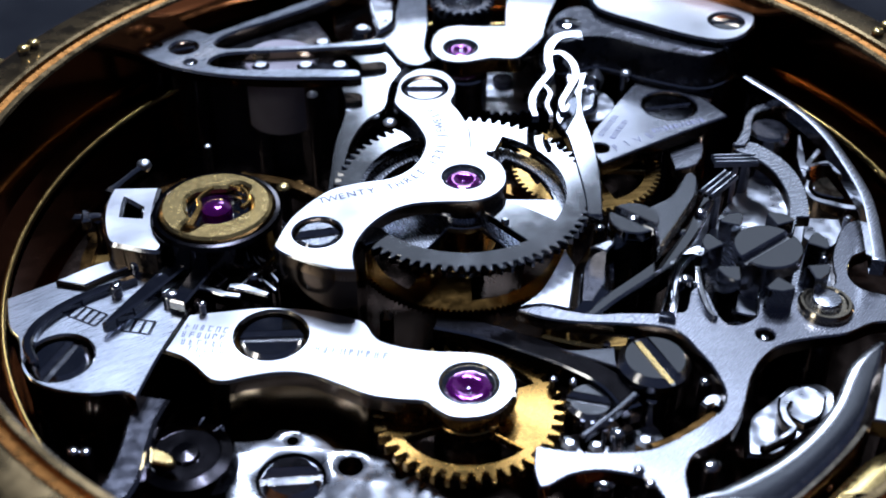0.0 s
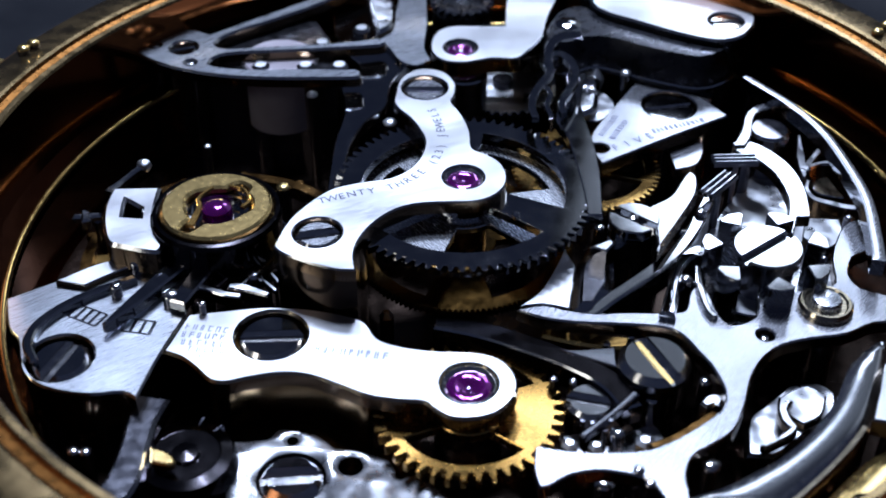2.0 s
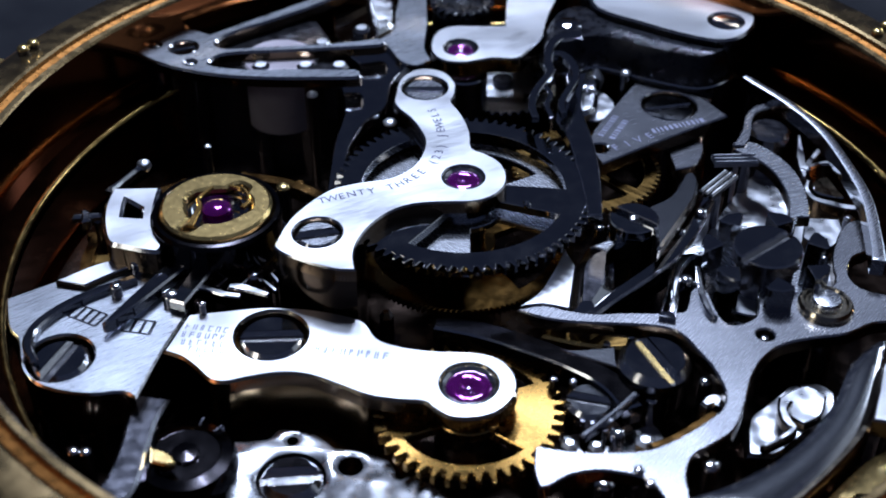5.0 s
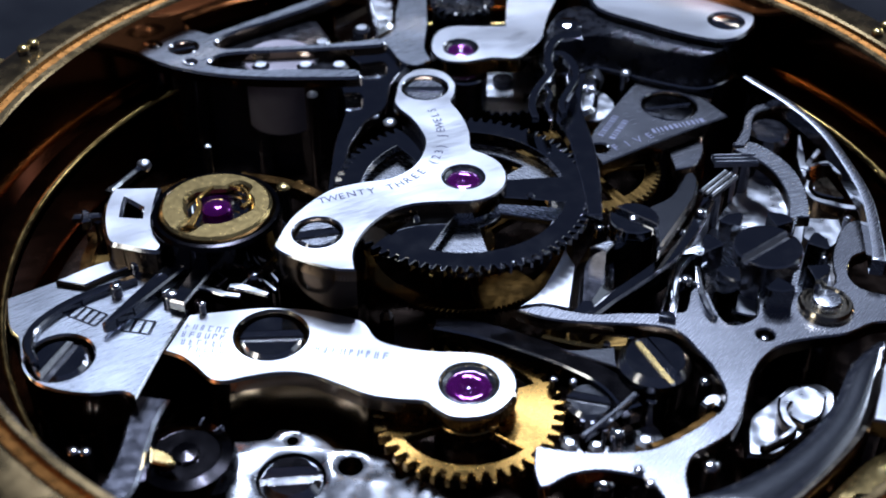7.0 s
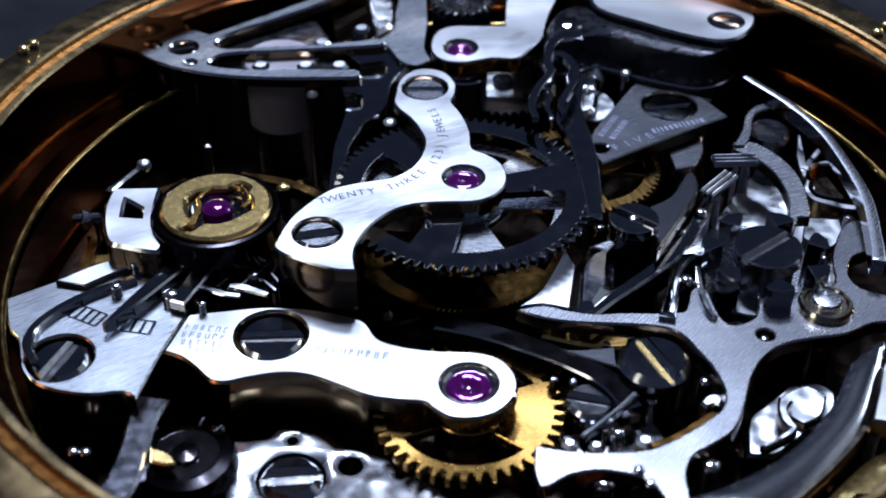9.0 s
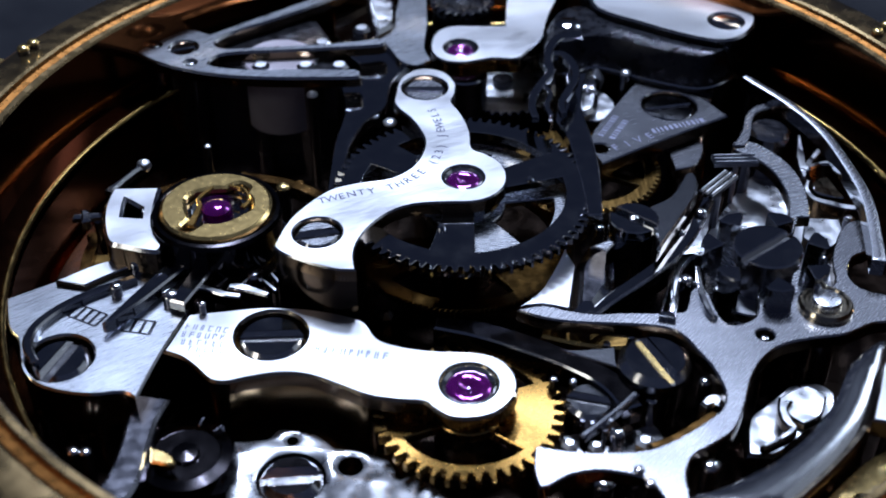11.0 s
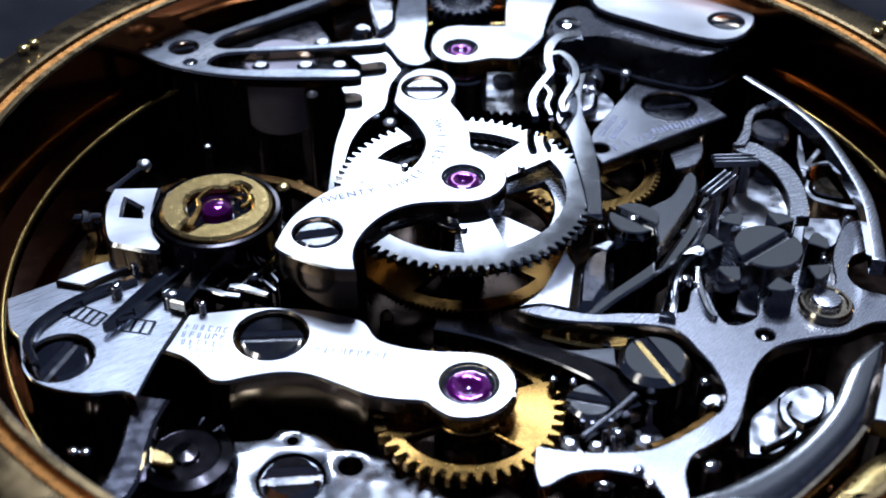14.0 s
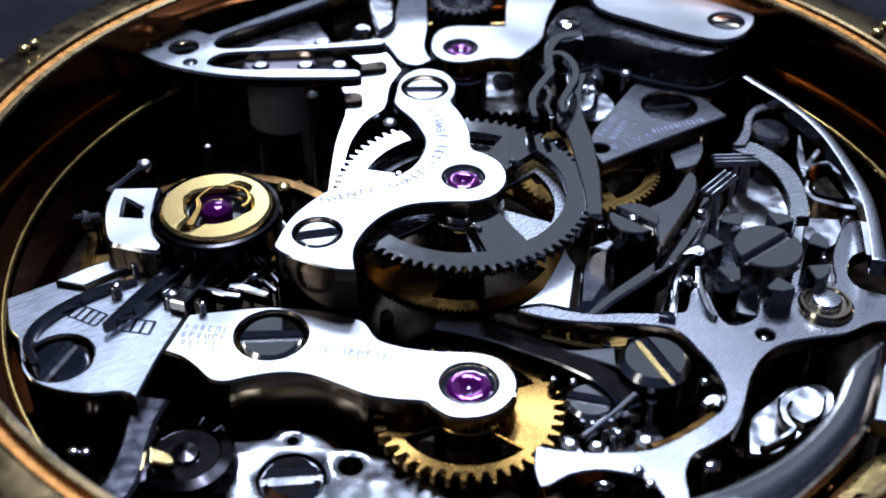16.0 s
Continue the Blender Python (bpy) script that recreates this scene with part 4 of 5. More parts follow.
for (ax, ay), (bx, by) in zip([(-5.60, -0.05), (-5.36, 0.25), (-5.16, 0.50)], [(-5.10, -0.62), (-5.06, -0.20), (-5.02, 0.05)]):
    h = thing("guide_pin", (ax + bx) / 2, (ay + by) / 2, 0.0, "short bright lying pin beside the engraved bridge", "pin", "lying guide pins")
    part("pin", band([(ax, ay), ((ax + bx) / 2, (ay + by) / 2), (bx, by)], [0.10, 0.13, 0.10], 2.2, 2.36, 0.03), [PEARL, EDGE, DARK], h)
    part("post", drum((ax + bx) / 2, (ay + by) / 2, 0.06, 0.0, 2.21, 0.01, 12), DARK, h)
h = thing("hairspring", GX, GY, 2.05, "fine coiled steel hairspring under the regulator", "spring")
for k in range(5):
    r = 0.9 + 0.33 * k
    part("coil", lathe(GX, GY, [(r, 2.05), (r + 0.05, 2.05), (r + 0.05, 2.35), (r, 2.35), (r, 2.05)], 56), POLISH, h)

# ---- front base pieces ----
h = thing("front_plate", -2.89, -6.53, 0.0, "bright pearled steel plate at the front edge", "watch plate")
part("sheet", plate(rounded([(-6.23, -5.47), (-6.23, -5.47), (-5.05, -5.38), (-4.69, -4.99), (-4.11, -5.08), (-3.62, -5.21), (-3.10, -5.69), (-2.86, -5.73), (-2.13, -5.90), (-1.48, -6.22), (-1.23, -6.84), (-0.77, -6.70), (-0.37, -7.19), (0.09, -7.55), (0.55, -8.04), (0.55, -8.04), (-5.82, -8.04), (-5.82, -8.04)], 4), 0.0, 0.9, (0.14, 0.08), [ring(-4.19, -6.84, 0.98), ring(-4.28, -5.41, 0.17, 20), ring(-2.58, -6.37, 0.36)]), [PEARL, PEARL, SIDE], h)
h = thing("ratchet_drum", -7.09, -6.36, 0.0, "dark polished drum with upright ridges", "drum")
part("barrel", lathe(-7.09, -6.49, [(1.42, 0.0), (1.42, 1.15), (1.30, 1.42), (1.0, 1.50), (0.95, 1.42), (0.4, 1.42), (0.36, 1.54), (0, 1.58)], 48), JET, h)
for a in (48, 76):
    x, y = -7.09, -6.49
    c, d = math.cos(radians(a)), math.sin(radians(a))
    part("ridge", band([(x + 1.36 * c, y + 1.36 * d), (x + 1.2 * c, y + 1.2 * d), (x + 1.0 * c, y + 1.0 * d)], [0.07, 0.06], 0.0, 1.56, 0.02), DARK, h)
h = thing("gilt_block", -7.78, -6.59, 0.0, "small gilt block near the front", "block")
part("body", plate(rounded([(-7.96, -6.64), (-7.96, -6.64), (-7.43, -6.88), (-7.20, -7.17), (-7.35, -7.33), (-7.86, -7.21), (-7.86, -7.21)], 3), 1.71, 1.95, 0.06), [GOLD, GOLD, BRASS], h)
part("post", drum(-7.63, -7.05, 0.2, 0.0, 1.72, 0.01), DARK, h)
h = thing("setting_lever", -8.11, -5.70, 0.0, "grey steel lever bending down towards the rim", "lever")
part("blade", band([(-8.22, -4.67), (-8.38, -5.55), (-8.43, -6.61), (-8.52, -7.82), (-8.88, -8.59)], [1.0, 0.85, 0.8, 0.9, 1.0], 1.3, 1.9, 0.10), [DARK, SLATE, DARK], h)
part("post", drum(-8.35, -5.70, 0.3, 0.0, 1.31, 0.01), DARK, h)

h = thing("gold_strip", 9.74, -8.25, 0.0, "pale gold strip between crescent and case", "strip")
part("strip", band([(8.56, -9.37), (9.74, -8.28), (10.81, -7.20), (11.44, -6.48)], [0.35, 0.38, 0.36, 0.25], 0.0, 2.6, 0.08), [NICKEL, NICKEL, DIM_GILT], h)
h = thing("case_clamp", 11.35, -7.87, 0.0, "brown-gold clamp plate against the case", "clamp")
part("plate", plate(rounded([(9.42, -9.20), (9.42, -9.20), (10.36, -8.26), (11.43, -7.28), (12.43, -6.67), (12.43, -6.67), (12.29, -9.20), (12.29, -9.20)], 3), 0.0, 2.4, (0.5, 0.3)), [GOLD, GOLD, ROSE], h)

# ---- under the operating lever ----
h = thing("hammer_lever", 2.94, -2.65, 0.0, "long dark polished hammer lever below the wheel", "lever")
part("blade", band([(-0.24, -1.76), (1.11, -2.07), (2.44, -2.66), (3.71, -3.39), (4.78, -4.23), (5.30, -5.31)], [0.5, 0.7, 0.75, 0.7, 0.75, 0.6], 1.4, 2.1, 0.06), [JET, POLISH, JET], h)
part("post", drum(2.92, -2.88, 0.3, 0.0, 1.41, 0.01), DARK, h)
h = thing("gilt_strip", 4.61, -1.53, 0.0, "gilt strip half hidden behind the hammer lever", "strip")
part("strip", band([(3.04, -1.48), (4.05, -1.76), (5.06, -1.96), (5.91, -1.96)], [0.5, 0.6, 0.6, 0.4], 0.9, 1.5, 0.08), [BRASS, GOLD, BRASS], h)
part("post", drum(4.56, -1.86, 0.2, 0.0, 0.91, 0.01), DARK, h)
h = thing("banking_strip", 6.56, -5.70, 0.0, "thin red-gold strip along the lever's bend", "strip")
part("strip", band([(7.67, -5.39), (7.04, -5.91), (6.34, -6.39), (5.61, -6.71)], [0.35, 0.4, 0.35, 0.3], 0.0, 2.0, 0.08), [DIM_GILT, DIM_GILT, DIM_GILT], h)
h = thing("jumper_tip", 7.60, -5.15, 0.0, "small bright jumper tip inside the bend", "lever")
part("tip", band([(7.26, -5.32), (7.56, -5.10), (7.84, -5.15)], [0.25, 0.45, 0.4], 1.4, 2.2, 0.08), [SATIN, EDGE, SIDE], h)
part("post", drum(7.55, -5.19, 0.12, 0.0, 1.41, 0.01), DARK, h)
lever_thing("bright_plate", "bright steel plate below the lever", rounded([(8.44, -6.30), (8.44, -6.30), (8.73, -4.90), (9.43, -4.22), (10.15, -3.52), (10.15, -3.52), (11.01, -3.40), (11.48, -3.87), (11.21, -4.67), (10.20, -5.56), (9.25, -6.30)], 3), 0.7, 1.2, [PEARL, EDGE, SIDE], (9.63, -5.00), bevel=0.10)
lever_thing("click_plate", "small polished steel plate next to the crescent", rounded([(9.66, -4.38), (9.66, -4.38), (10.09, -4.04), (10.62, -3.86), (11.08, -4.27), (11.08, -4.27), (10.73, -5.07), (10.17, -5.41), (10.17, -5.41), (9.81, -5.06)], 3), 1.25, 1.5, [PEARL, EDGE, SIDE], (10.37, -4.61), bevel=0.06)
h = thing("click_lever", 9.60, -5.44, 0.0, "thin bent bright steel click arm", "lever")
part("arm", band([(9.74, -4.76), (9.56, -5.16), (9.57, -5.60), (9.68, -5.94), (9.23, -6.32), (8.71, -6.61)], [0.42, 0.3, 0.3, 0.26, 0.2, 0.18], 1.6, 1.9, 0.07), [PEARL, EDGE, SIDE], h)
part("post", drum(9.61, -5.29, 0.1, 0.0, 1.61, 0.01, 12), DARK, h)
lever_thing("side_plate", "bright steel plate against the case wall", rounded([(11.47, -6.66), (11.47, -6.66), (11.93, -5.55), (12.54, -4.20), (13.83, -3.50), (13.83, -3.50), (12.79, -7.03), (12.79, -7.03)], 3), 2.4, 3.0, [SATIN, EDGE, SIDE], (12.54, -5.77), bevel=0.05)
lever_thing("crown_gear_plate", "bright base plate behind the gilt wheel teeth", rounded([(3.32, -5.25), (3.32, -5.25), (3.98, -5.14), (4.07, -5.90), (5.28, -5.03), (5.28, -5.03), (6.13, -4.77), (6.33, -5.69), (5.27, -6.53), (3.36, -6.94), (3.36, -6.94)], 3), 0.4, 0.9, [PEARL, EDGE, SIDE], (4.39, -5.90), bevel=0.12)

h = thing("stop_rod", 4.44, -6.01, 0.0, "thin polished steel rod beside the large screw", "rod")
part("rod", band([(3.75, -6.60), (4.55, -5.85), (5.43, -4.92)], [0.20, 0.17, 0.22], 2.05, 2.3, 0.05), [CRESCENT, EDGE, BLACK], h)
part("post", drum(4.44, -6.15, 0.07, 0.0, 2.06, 0.01, 12), DARK, h)

# ---- around the column wheel ----
lever_thing("under_plate", "bright steel base under the column wheel", rounded([(8.76, 3.41), (8.76, 3.41), (11.05, 7.02), (12.12, 6.33), (12.62, 4.99), (13.68, 4.51), (13.68, 4.51), (13.60, 3.41), (12.34, 0.48), (10.39, -1.13), (9.02, -1.00), (8.02, 0.48)], 3), 0.6, 1.3, [PEARL, EDGE, SIDE], (9.18, -0.06), bevel=0.06)
h = thing("guide_spring", 7.11, -0.87, 0.0, "bent polished steel spring beside the columns", "spring")
part("leaf", band([(6.58, -2.42), (6.85, -1.38), (7.18, -0.31), (7.59, 0.38), (8.01, 0.60), (8.09, 0.04)], [0.5, 0.36, 0.3, 0.4, 0.42, 0.2], 1.6, 3.0, 0.08), [PEARL, EDGE, POLISH], h)
part("post", drum(6.91, -1.25, 0.1, 0.0, 1.61, 0.01, 12), DARK, h)
h = thing("return_spring", 7.63, -1.91, 0.0, "short upright polished leaf at the columns", "spring")
part("leaf", band([(7.83, -0.05), (7.76, -1.26), (7.85, -2.11), (8.01, -2.41)], [0.18, 0.22, 0.2, 0.15], 1.5, 2.9, 0.05), [EDGE, EDGE, POLISH], h)
part("post", drum(7.76, -1.26, 0.08, 0.0, 1.51, 0.01, 12), DARK, h)
for (ax, ay), (bx, by), count in zip([(9.17, 5.40), (8.60, 3.42)], [(10.68, 5.46), (9.66, 4.62)], (3, 3)):
    h = thing("spring_bundle", (ax + bx) / 2, (ay + by) / 2, 0.0, "bundle of straight polished spring rods", "spring", "spring bundles")
    d = Vector((bx - ax, by - ay)).normalized()
    for k in range(count):
        ox, oy = -d.y * 0.2 * (k - 1), d.x * 0.2 * (k - 1)
        part("rod", band([(ax + ox, ay + oy), ((ax + bx) / 2 + ox, (ay + by) / 2 + oy), (bx + ox, by + oy)], [0.15, 0.15], 2.95, 3.15, 0.06), [PEARL, EDGE, DARK], h)
    part("post", drum((ax + bx) / 2, (ay + by) / 2, 0.16, 0.0, 2.96, 0.01, 12), DARK, h)
lever_thing("lens_plate", "small brownish nickel plate inside the rim spring", rounded([(12.86, 6.10), (13.12, 6.38), (13.36, 6.03), (13.55, 5.19), (13.66, 4.70), (13.08, 4.83), (12.73, 5.16)], 3), 1.4, 2.0, [NICKEL, EDGE, SIDE], (13.10, 5.52), 0.12)
h = thing("spring_saddle", 13.16, 4.54, 0.0, "bright curved steel saddle beside the rim spring", "spring")
part("leaf", band([(12.62, 5.62), (12.46, 5.09), (12.58, 4.56), (13.08, 4.27), (13.60, 4.05), (14.01, 4.02)], [0.14, 0.18, 0.26, 0.28, 0.24], 1.2, 2.1, 0.03), [PEARL, EDGE, SIDE], h)
part("post", drum(13.06, 4.18, 0.08, 0.0, 1.21, 0.01, 12), DARK, h)
h = thing("bracket", 12.45, 6.14, 0.0, "small branching bright steel bracket", "bracket")
part("arm", band([(12.77, 7.99), (12.54, 6.67), (12.39, 5.33)], [0.12, 0.2, 0.34, 0.3, 0.12], 2.0, 2.4, 0.05), [PEARL, EDGE, SIDE], h)
part("branch", band([(12.44, 5.74), (12.97, 6.56), (13.34, 7.05)], [0.34, 0.26, 0.3], 2.02, 2.43, 0.06), [PEARL, EDGE, SIDE], h)
part("branch", band([(12.63, 5.91), (13.11, 6.14), (13.59, 6.18)], [0.3, 0.2, 0.28], 2.0, 2.45, 0.06), [PEARL, EDGE, SIDE], h)
part("post", drum(12.47, 6.08, 0.1, 0.0, 2.01, 0.01, 12), DARK, h)
h = thing("dark_drum", 11.61, 7.66, 0.0, "dark polished cylinder behind the hook", "drum")
part("drum", drum(11.51, 7.44, 0.72, 0.0, 3.0, 0.10, 36), [DARK, EDGE, DARK], h)
lever_thing("yoke_plate", "blue-grey steel plate beside the column wheel", rounded([(12.14, 3.71), (12.14, 3.71), (13.25, 3.62), (13.25, 3.62), (13.14, 2.64), (12.41, 2.04), (11.81, 2.64), (11.81, 2.64)], 3), 1.35, 1.9, [PEARL, EDGE, SIDE], (12.54, 3.00), 0.2)

lever_thing("column_click", "small bright steel click below the column wheel", rounded([(8.91, -0.52), (8.91, -0.52), (9.71, -0.78), (9.71, -0.78), (9.53, -1.62), (8.82, -1.41), (8.82, -1.41)], 2), 1.95, 2.2, [PEARL, EDGE, SIDE], (9.22, -1.10), 0.12)
lever_thing("corner_plate", "bright steel corner piece beside the columns", rounded([(8.37, -0.17), (8.37, -0.17), (8.62, -0.36), (8.58, -1.23), (8.58, -1.23), (8.27, -1.41), (8.27, -1.41)], 2), 1.95, 2.2, [PEARL, EDGE, SIDE], (8.45, -0.84), 0.08)
# extra pins, added to bring glints into the dark gaps here
for x, y, z, r in ((4.86, -2.55, 2.0, 0.12), (5.59, -2.43, 2.2, 0.13), (5.44, 1.64, 2.7, 0.22), (5.05, 2.23, 2.7, 0.18), (8.43, 2.94, 2.8, 0.2), (7.64, 1.98, 2.7, 0.16), (13.36, 3.10, 2.4, 0.16), (3.18, -4.04, 2.0, 0.12), (3.74, -4.13, 2.0, 0.12), (5.93, -4.77, 1.9, 0.18)):
    stud(x, y, z, r, 0.0, "small shiny steel pin added as a glint between the levers", EDGE)

# ---- behind the wheel ----
h = thing("faceted_post", 5.47, 10.52, 0.0, "bright faceted steel post among the springs", "post")
part("body", plate(ring(5.46, 10.40, 0.36, 6), 0.0, 3.3, 0.14), [EDGE, EDGE, EDGE], h)
lever_thing("rear_plate", "grey pearled steel plate behind the springs", rounded([(4.75, 10.27), (4.75, 10.27), (5.83, 10.67), (6.34, 9.49), (5.63, 8.54), (4.74, 8.91), (4.74, 8.91)], 3), 2.0, 2.6, [PEARL, EDGE, SIDE], (5.51, 9.49), 0.2)
h = thing("barrel_drum", 0.80, 14.78, 0.0, "black-polished drum behind the rear ruby", "drum")
part("drum", drum(0.75, 14.78, 1.15, 0.0, 4.0, 0.08, 40), [IRON, IRON, IRON], h)
part("crown", plate(gear_loop(0.75, 14.78, 1.25, 22, 0.2), 4.0, 4.2, 0.04, [ring(0.75, 14.78, 0.8, 30)]), [IRON, EDGE, IRON], h, "near-black toothed crown")
h = thing("rear_gear", 2.28, 11.08, 0.0, "steel wheel mostly hidden behind the seconds wheel", "gear wheel")
part("wheel_rim", plate(gear_loop(2.34, 12.73, 2.2, 40, 0.2), 1.3, 1.6, 0.03), [PEARL, EDGE, SIDE], h)
part("arbor", drum(2.34, 12.73, 0.4, 0.0, 1.9, 0.03), DARK, h)
lever_thing("train_cock", "blue-grey steel cock above the fourth wheel", rounded([(7.85, 6.83), (7.85, 6.83), (8.66, 7.62), (9.17, 7.08), (8.78, 5.86), (7.96, 5.52), (7.96, 5.52)], 3), 2.2, 2.6, [SLATE, EDGE, SIDE], (8.44, 6.55), 0.2)
for (x, y), z in zip([(-6.68, 10.38), (-5.03, 10.38), (-3.79, 10.38), (-4.54, 12.05), (-3.11, 13.14)], (3.9, 3.9, 3.9, 3.9, 3.9)):
    h = thing("small_block", x, y, 0.0, "small bright steel block inside the slotted bridge", "block", "blocks behind the bridge")
    part("body", plate(ring(x, y, 0.36, 7, x), 0.0, z, (0.12, 0.10)), [PEARL, EDGE, DARK], h)

for x, y in [(-10.65, 11.23), (-9.15, 10.00)]:
    stud(x, y, 4.18, 0.13, 0.0, "tiny bright pin in the pointed bridge", EDGE)
stud(-4.70, 8.89, 3.6, 0.2, 0.0, "bright steel pin under the slotted bridge", PEARL)
stud(-1.87, 7.56, 3.3, 0.24, 0.0, "pale steel post inside the clamp lever", PEARL)
h = thing("train_pillar", 0.80, 10.97, 0.0, "dark steel pillar below the rear bridge", "pillar")
part("body", plate(ring(0.80, 10.97, 0.85, 36), 0.0, 3.2, 0.06, [ring(0.80, 10.97, 0.5, 30)]), [DARK, EDGE, DARK], h)
jewel(0.80, 10.97, 3.2, 0.49, "small lower ruby bearing behind the bridge")

lever_thing("hammer_pad", "bright faceted steel pad near the rear rim", rounded([(-3.04, 15.40), (-3.04, 15.40), (-2.12, 15.88), (-1.83, 13.55), (-2.48, 12.53), (-2.48, 12.53)], 3), 3.5, 4.0, [PEARL, EDGE, SIDE], (-2.40, 14.23), 0.3, bevel=0.14)
lever_thing("reset_plate", "flat brushed steel plate between the rear bridges", rounded([(-2.59, 12.90), (-2.59, 12.90), (-1.87, 14.80), (-1.80, 17.21), (-1.80, 17.21), (-0.69, 17.21), (-0.69, 17.21), (-0.59, 13.88), (-0.68, 11.95), (-0.42, 11.02), (-0.42, 11.02), (-0.96, 10.61), (-1.59, 10.94), (-2.00, 11.86)], 3), 3.51, 3.7, [BRUSHED, EDGE, BLACK], (-1.23, 13.88), 0.3)
lever_thing("rear_finger", "slim steel finger below the slotted bridge", rounded([(-7.24, 11.27), (-7.24, 11.27), (-6.62, 11.44), (-5.05, 11.52), (-5.05, 11.52), (-4.95, 11.02), (-6.55, 10.78), (-6.55, 10.78)], 3), 3.4, 3.7, [SATIN, EDGE, SIDE], (-5.96, 11.15), 0.2)

# ---- under the rear bridge ----
lever_thing("bright_fork", "crumpled-looking bright steel fork below the rear bridge", rounded([(4.87, 9.49), (5.16, 9.75), (5.66, 9.88), (5.63, 9.23), (5.45, 8.73), (4.98, 8.41), (4.85, 8.85)], 4), 2.7, 3.0, [PEARL, EDGE, PEARL], (5.30, 9.20), 0.2, bevel=(0.16, 0.12))
h = thing("pointed_stud", 5.68, 10.70, 0.0, "bright pointed steel stud below the rear bridge", "stud")
part("body", lathe(5.68, 10.75, [(0.16, 0.0), (0.20, 2.5), (0.34, 2.95), (0.30, 3.15), (0.12, 3.4), (0, 3.5)], 9), PEARL, h)
h = thing("cone_stud", 5.62, 12.0, 0.0, "pale tapering steel pillar beside the boss", "pillar")
part("body", lathe(5.62, 11.9, [(0.36, 0.0), (0.34, 2.7), (0.22, 3.5)], 8), PEARL, h)
part("cap", lathe(5.62, 11.9, [(0.22, 3.5), (0.1, 3.56), (0, 3.56)], 8), EDGE, h)
stud(6.73, 10.42, 3.6, 0.20, 0.0, "bright domed pin below the rear bridge", PEARL)
# paler BRUSHED bevels imitate streaks of reflection on a dark block
h = thing("banking_block", 9.40, 10.30, 0.0, "dark steel block, reflection streaks set in as pale edges", "block")
part("body", plate(rounded([(8.26, 10.35), (8.26, 10.35), (9.55, 10.95), (9.55, 10.95), (10.23, 10.58), (10.23, 10.58), (9.89, 9.70), (9.89, 9.70)], 2), 0.0, 3.2, (0.10, 0.10)), [DARK, BRUSHED, DARK], h)
part("step", band([(8.60, 9.95), (9.25, 9.85), (9.80, 9.52)], [0.18, 0.24, 0.2], 0.0, 2.9, 0.07), [DARK, BRUSHED, DARK], h)

lever_thing("grained_wedge", "pale grained steel wedge beside the large screw", rounded([(3.43, -3.05), (3.43, -3.05), (4.22, -3.02), (5.05, -2.90), (5.05, -2.90), (5.02, -3.75), (5.02, -3.75), (4.25, -3.40)], 3), 1.7, 2.15, [CRESCENT, EDGE, SIDE], (4.70, -3.25), 0.15)
for x, y, r in ((5.65, -5.87, 0.30), (3.53, -5.98, 0.26), (4.27, -6.07, 0.24)):
    h = thing("pearled_lug", x, y, 0.0, "small bright pearled steel lug below the lever", "lug", "pearled lugs")
    part("body", plate(ring(x, y, r, 6, x), 0.0, 1.4, (r * 0.45, 0.10)), [PEARL, PEARL, SIDE], h)
# ---- on and beside the operating lever ----
for x, y in ((5.07, -8.21), (5.31, -8.68)):
    stud(x, y, 2.82, 0.15, 2.70, "tiny bright rivet in the lever's lower limb", EDGE, "rivet")
h = thing("curled_spring", 7.50, -0.30, 0.0, "pale curled steel spring hugging the columns", "spring")
part("leaf", band([(6.82, -1.94), (7.02, -1.20), (7.15, -0.53), (7.51, 0.54), (7.95, 1.16), (8.31, 1.23)], [0.30, 0.26, 0.30, 0.34, 0.30, 0.16], 2.3, 2.6, (0.07, 0.07)), [PEARL, EDGE, DARK], h)
part("tail", band([(7.66, -0.45), (7.89, -0.92), (7.87, -1.56), (8.05, -1.94)], [0.14, 0.20, 0.18, 0.16], 2.3, 2.62, (0.05, 0.05)), [PEARL, EDGE, DARK], h)
part("post", drum(7.10, -0.80, 0.12, 0.0, 2.31, 0.01, 12), DARK, h)
h = thing("banking_stub", 4.98, 0.60, 0.0, "small faceted steel stub beside the round post", "post")
part("body", plate(rounded([(4.59, 0.54), (4.59, 0.54), (5.22, 0.89), (5.22, 0.89), (5.33, 0.68), (5.33, 0.68), (5.03, 0.27), (5.03, 0.27)], 2), 0.0, 3.2, (0.05, 0.05)), [BURNISH, EDGE, BLACK], h)

# ---- below the pointed bridge ----
# drum added where a blurred grey reflection lies under the bridge
h = thing("reflection_drum", -6.05, 9.75, 1.25, "dim round drum added for a soft grey reflection below the pointed bridge", "cover")
part("wall", drum(-6.05, 11.05, 1.36, 1.25, 3.80, 0.06, 40), REFLEX_GREY, h)
part("rim", lathe(-6.05, 11.05, [(1.37, 3.55), (1.44, 3.58), (1.44, 3.70), (1.37, 3.74)], 40), BURNISH, h, "bright rounded rim")
h = thing("bright_chip", -1.80, 0.12, 0.0, "small bright facet on the plate below the wheel", "stud")
part("body", plate(ring(-1.80, 0.12, 0.24, 5, 0.4), 0.0, 0.9, (0.12, 0.25)), [PEARL, PEARL, SIDE], h)

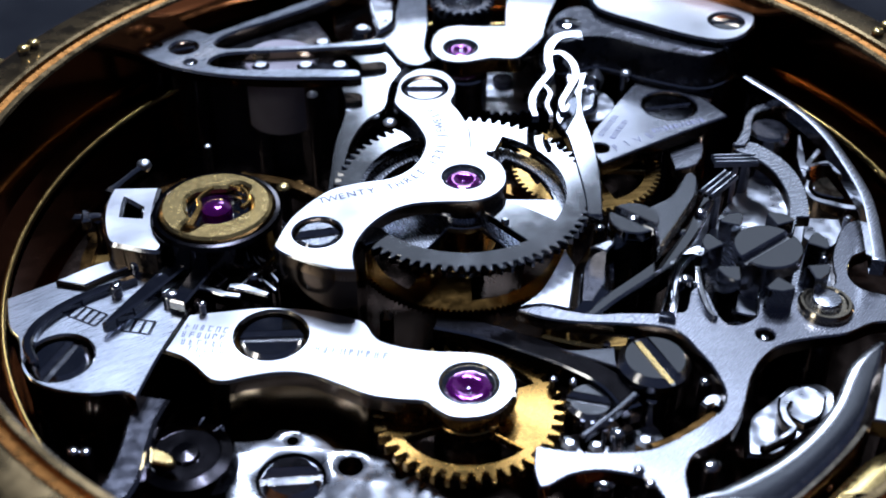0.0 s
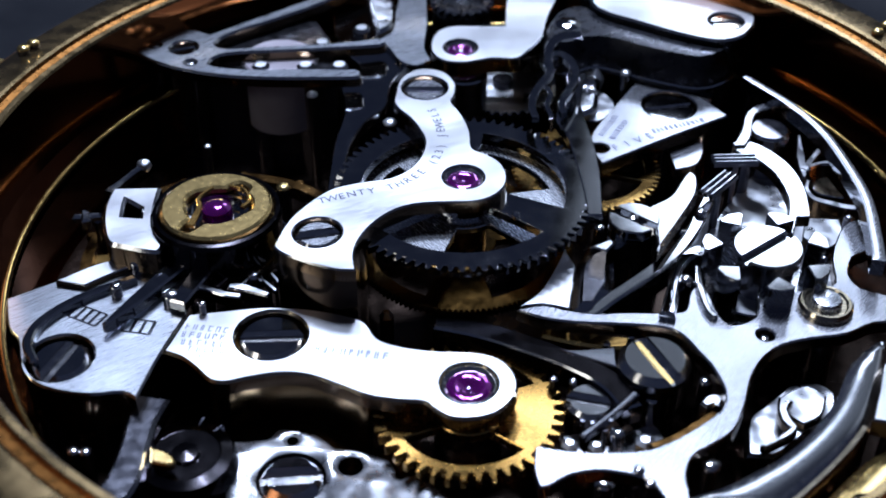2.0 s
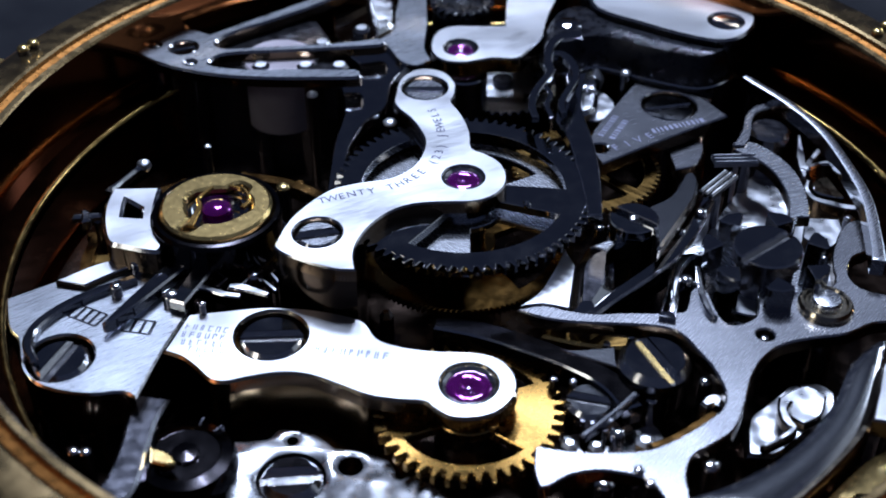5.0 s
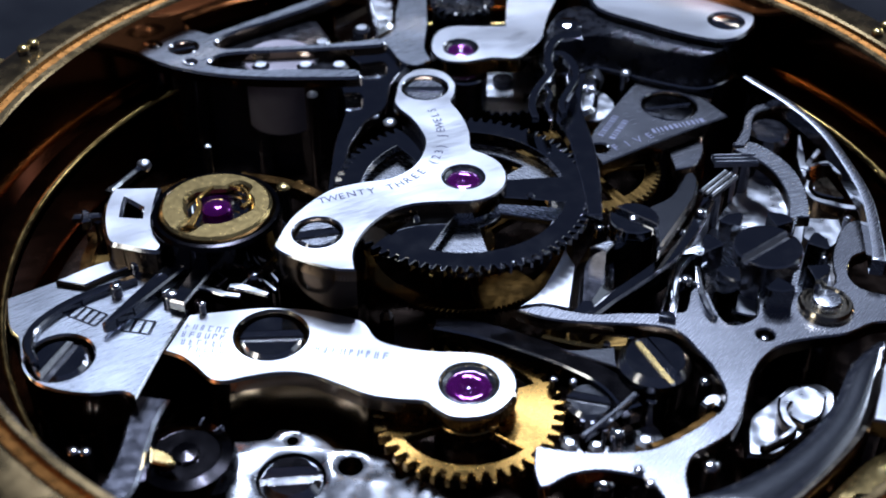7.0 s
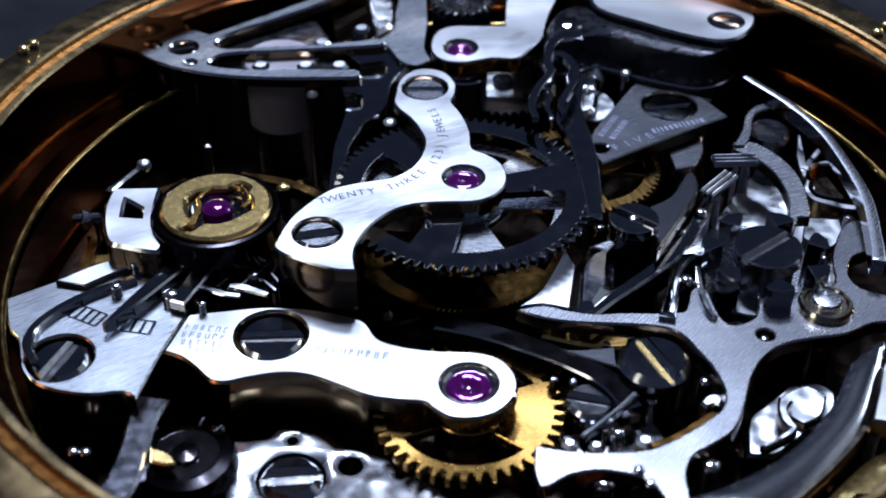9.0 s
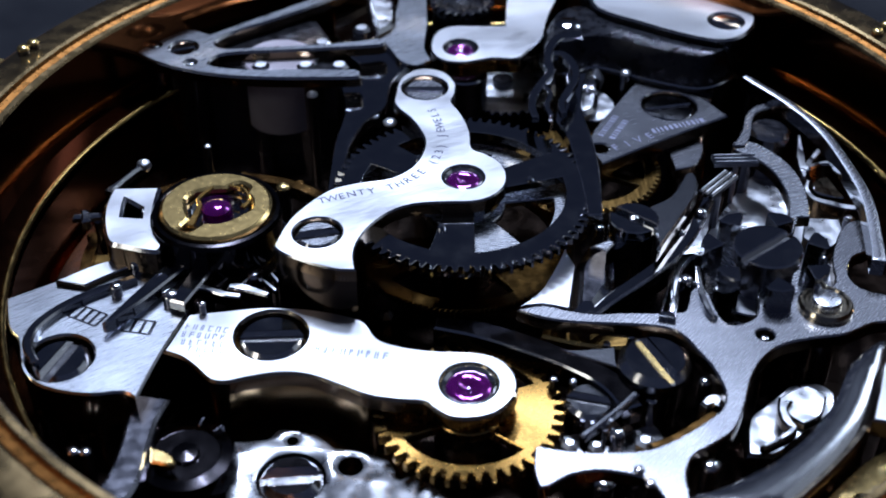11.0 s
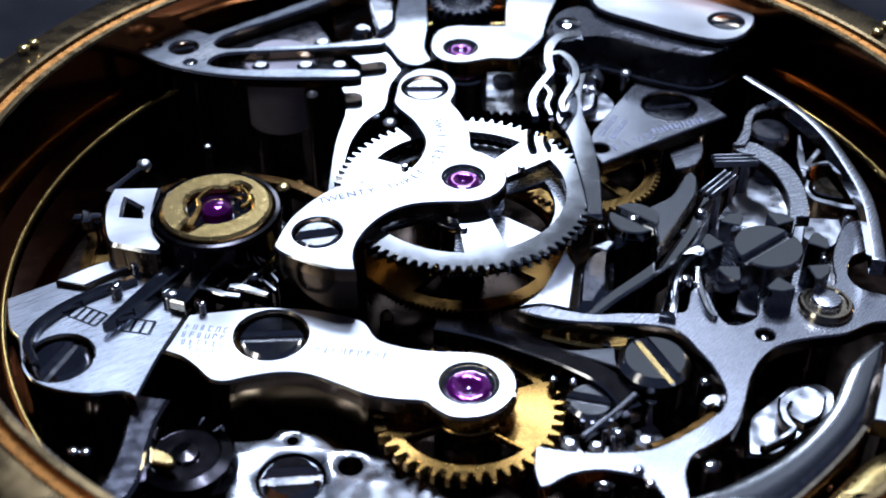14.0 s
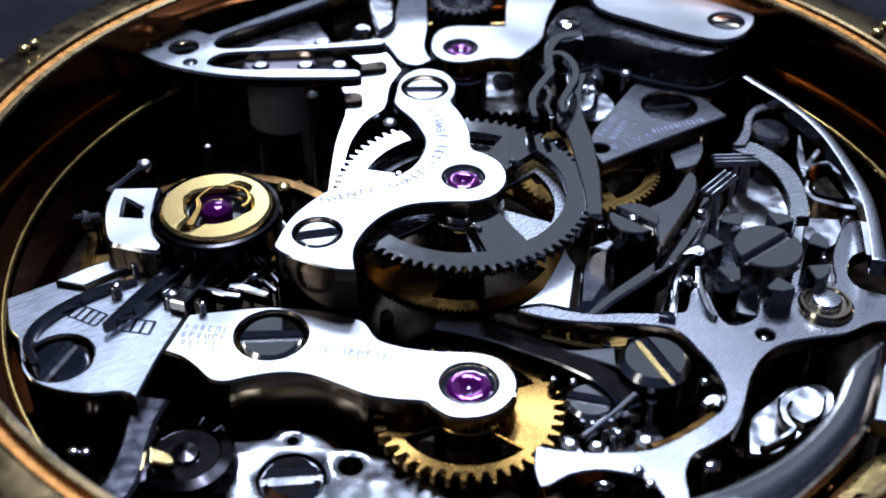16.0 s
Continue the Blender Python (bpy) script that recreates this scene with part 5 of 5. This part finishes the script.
# ---- rim fittings ----
for x, y in [(-14.46, 8.29), (-14.21, 8.68), (15.29, 9.48), (15.74, 9.97)]:
    stud(x, y, 5.85, 0.22, 5.55, "small gold pin set in the case rim", GOLD, "rim_pin")
h = thing("lug", -16.92, 9.42, -4.0, "gold lug outside the case rim", "watch lug")
part("body", plate(rounded([(-19.08, 10.38), (-19.08, 10.38), (-15.96, 9.32), (-14.96, 8.84), (-14.78, 8.44), (-15.12, 7.68), (-17.58, 5.77), (-17.58, 5.77)], 3), -4.0, 5.2, 0.5), [GOLD, GOLD, ROSE], h)

# ---- lamp on its stand, moved round behind the watch ----
stand_foot = thing("lamp_stand", 0, 0, -4.0, "tall black lamp stand on the table", "stand")
part("pole", drum(0, 34, 5, -2.0, 420, 0.5, 20), LAMP_BODY, stand_foot)
part("foot", drum(0, 34, 60, -4.0, -1.0, 1.0, 48), LAMP_BODY, stand_foot)
lamp = thing("softbox_lamp", 0, 0, 0, "wide black lamp with a white diffuser", "lamp")
TILT = -55.0
housing = part("housing", plate([(-40, -84), (184, -84), (184, 84), (-40, 84)], 1.5, 16.0, 3.0), LAMP_BODY, lamp)
diffuser = part("diffuser", plate([(-36, -80), (180, -80), (180, 80), (-36, 80)], 0.0, 1.4, 0.0), LAMP_GLOW, lamp, "glowing white diffuser")
for ob in (housing, diffuser):
    ob.matrix_basis = pose(0, 0, 0, TILT)
part("clamp", drum(0, 34, 9, -12, 12, 1.0, 20), LAMP_BODY, lamp)
part("bracket", band([(0, 10), (0, 22), (0, 34)], [14, 14], -5, 5, 0.5), LAMP_BODY, lamp)


def motions():
    turn = 6.0
    for ob, z in ((wheel, 0.0), (heart, 0.0), (gilt, 0.0)):
        walk(ob, [(t, pose(WX * MM, WY * MM, z, 0, 0, turn * (t - 14.5))) for t in (0, 2, 4, 6, 8, 10, 12, 14, 16)])
    walk(fourth, [(t, pose(QX * MM, QY * MM, 0, 0, 0, -8.9 * t)) for t in (0, 2, 4, 6, 8, 10, 12, 14, 16)])
    way = [(0.0, (0.0110, 0.2245, 0.1330)), (0.5, (0.0180, 0.2230, 0.1335)), (1.0, (0.0412, 0.2246, 0.1285)), (1.5, (0.0663, 0.2137, 0.1337)), (2.0, (0.0685, 0.2077, 0.1387)), (2.5, (0.0761, 0.1932, 0.1498)), (3.0, (0.1034, 0.1929, 0.1404)), (3.5, (0.1387, 0.1740, 0.1395)),
           (4.2, (0.1677, 0.1576, 0.1348)), (6.3, (0.1925, 0.1446, 0.1267)), (9.2, (0.1832, 0.1359, 0.1392)), (11.3, (0.1332, 0.1366, 0.1700)), (12.0, (0.0960, 0.1411, 0.1837)), (12.5, (0.0669, 0.1615, 0.1785)),
           (12.75, (0.0605, 0.2213, 0.1280)), (13.0, (0.0460, 0.2385, 0.1143)), (13.4, (0.0227, 0.2195, 0.1380)), (13.8, (0.0070, 0.2175, 0.1431)), (14.1, (-0.0020, 0.2200, 0.1390)), (14.5, (-0.0148, 0.2283, 0.1277)), (16.0, (-0.0249, 0.2193, 0.1357))]
    rows = [(t, p, math.degrees(math.atan2(-p[0], p[1]))) for t, p in way]
    walk(lamp, [(t, pose(*p, 0, 0, a)) for t, p, a in rows])
    walk(stand_foot, [(t, pose(p[0], p[1], -4.0 * MM, 0, 0, a)) for t, p, a in rows])
    swing = [(i / 30, 100 * math.sin(2 * math.pi * 2.5 * i / 30)) for i in range(481)]
    walk(balance, [(t, pose(GX * MM, GY * MM, 0, 0, 0, a)) for t, a in swing])


motions()
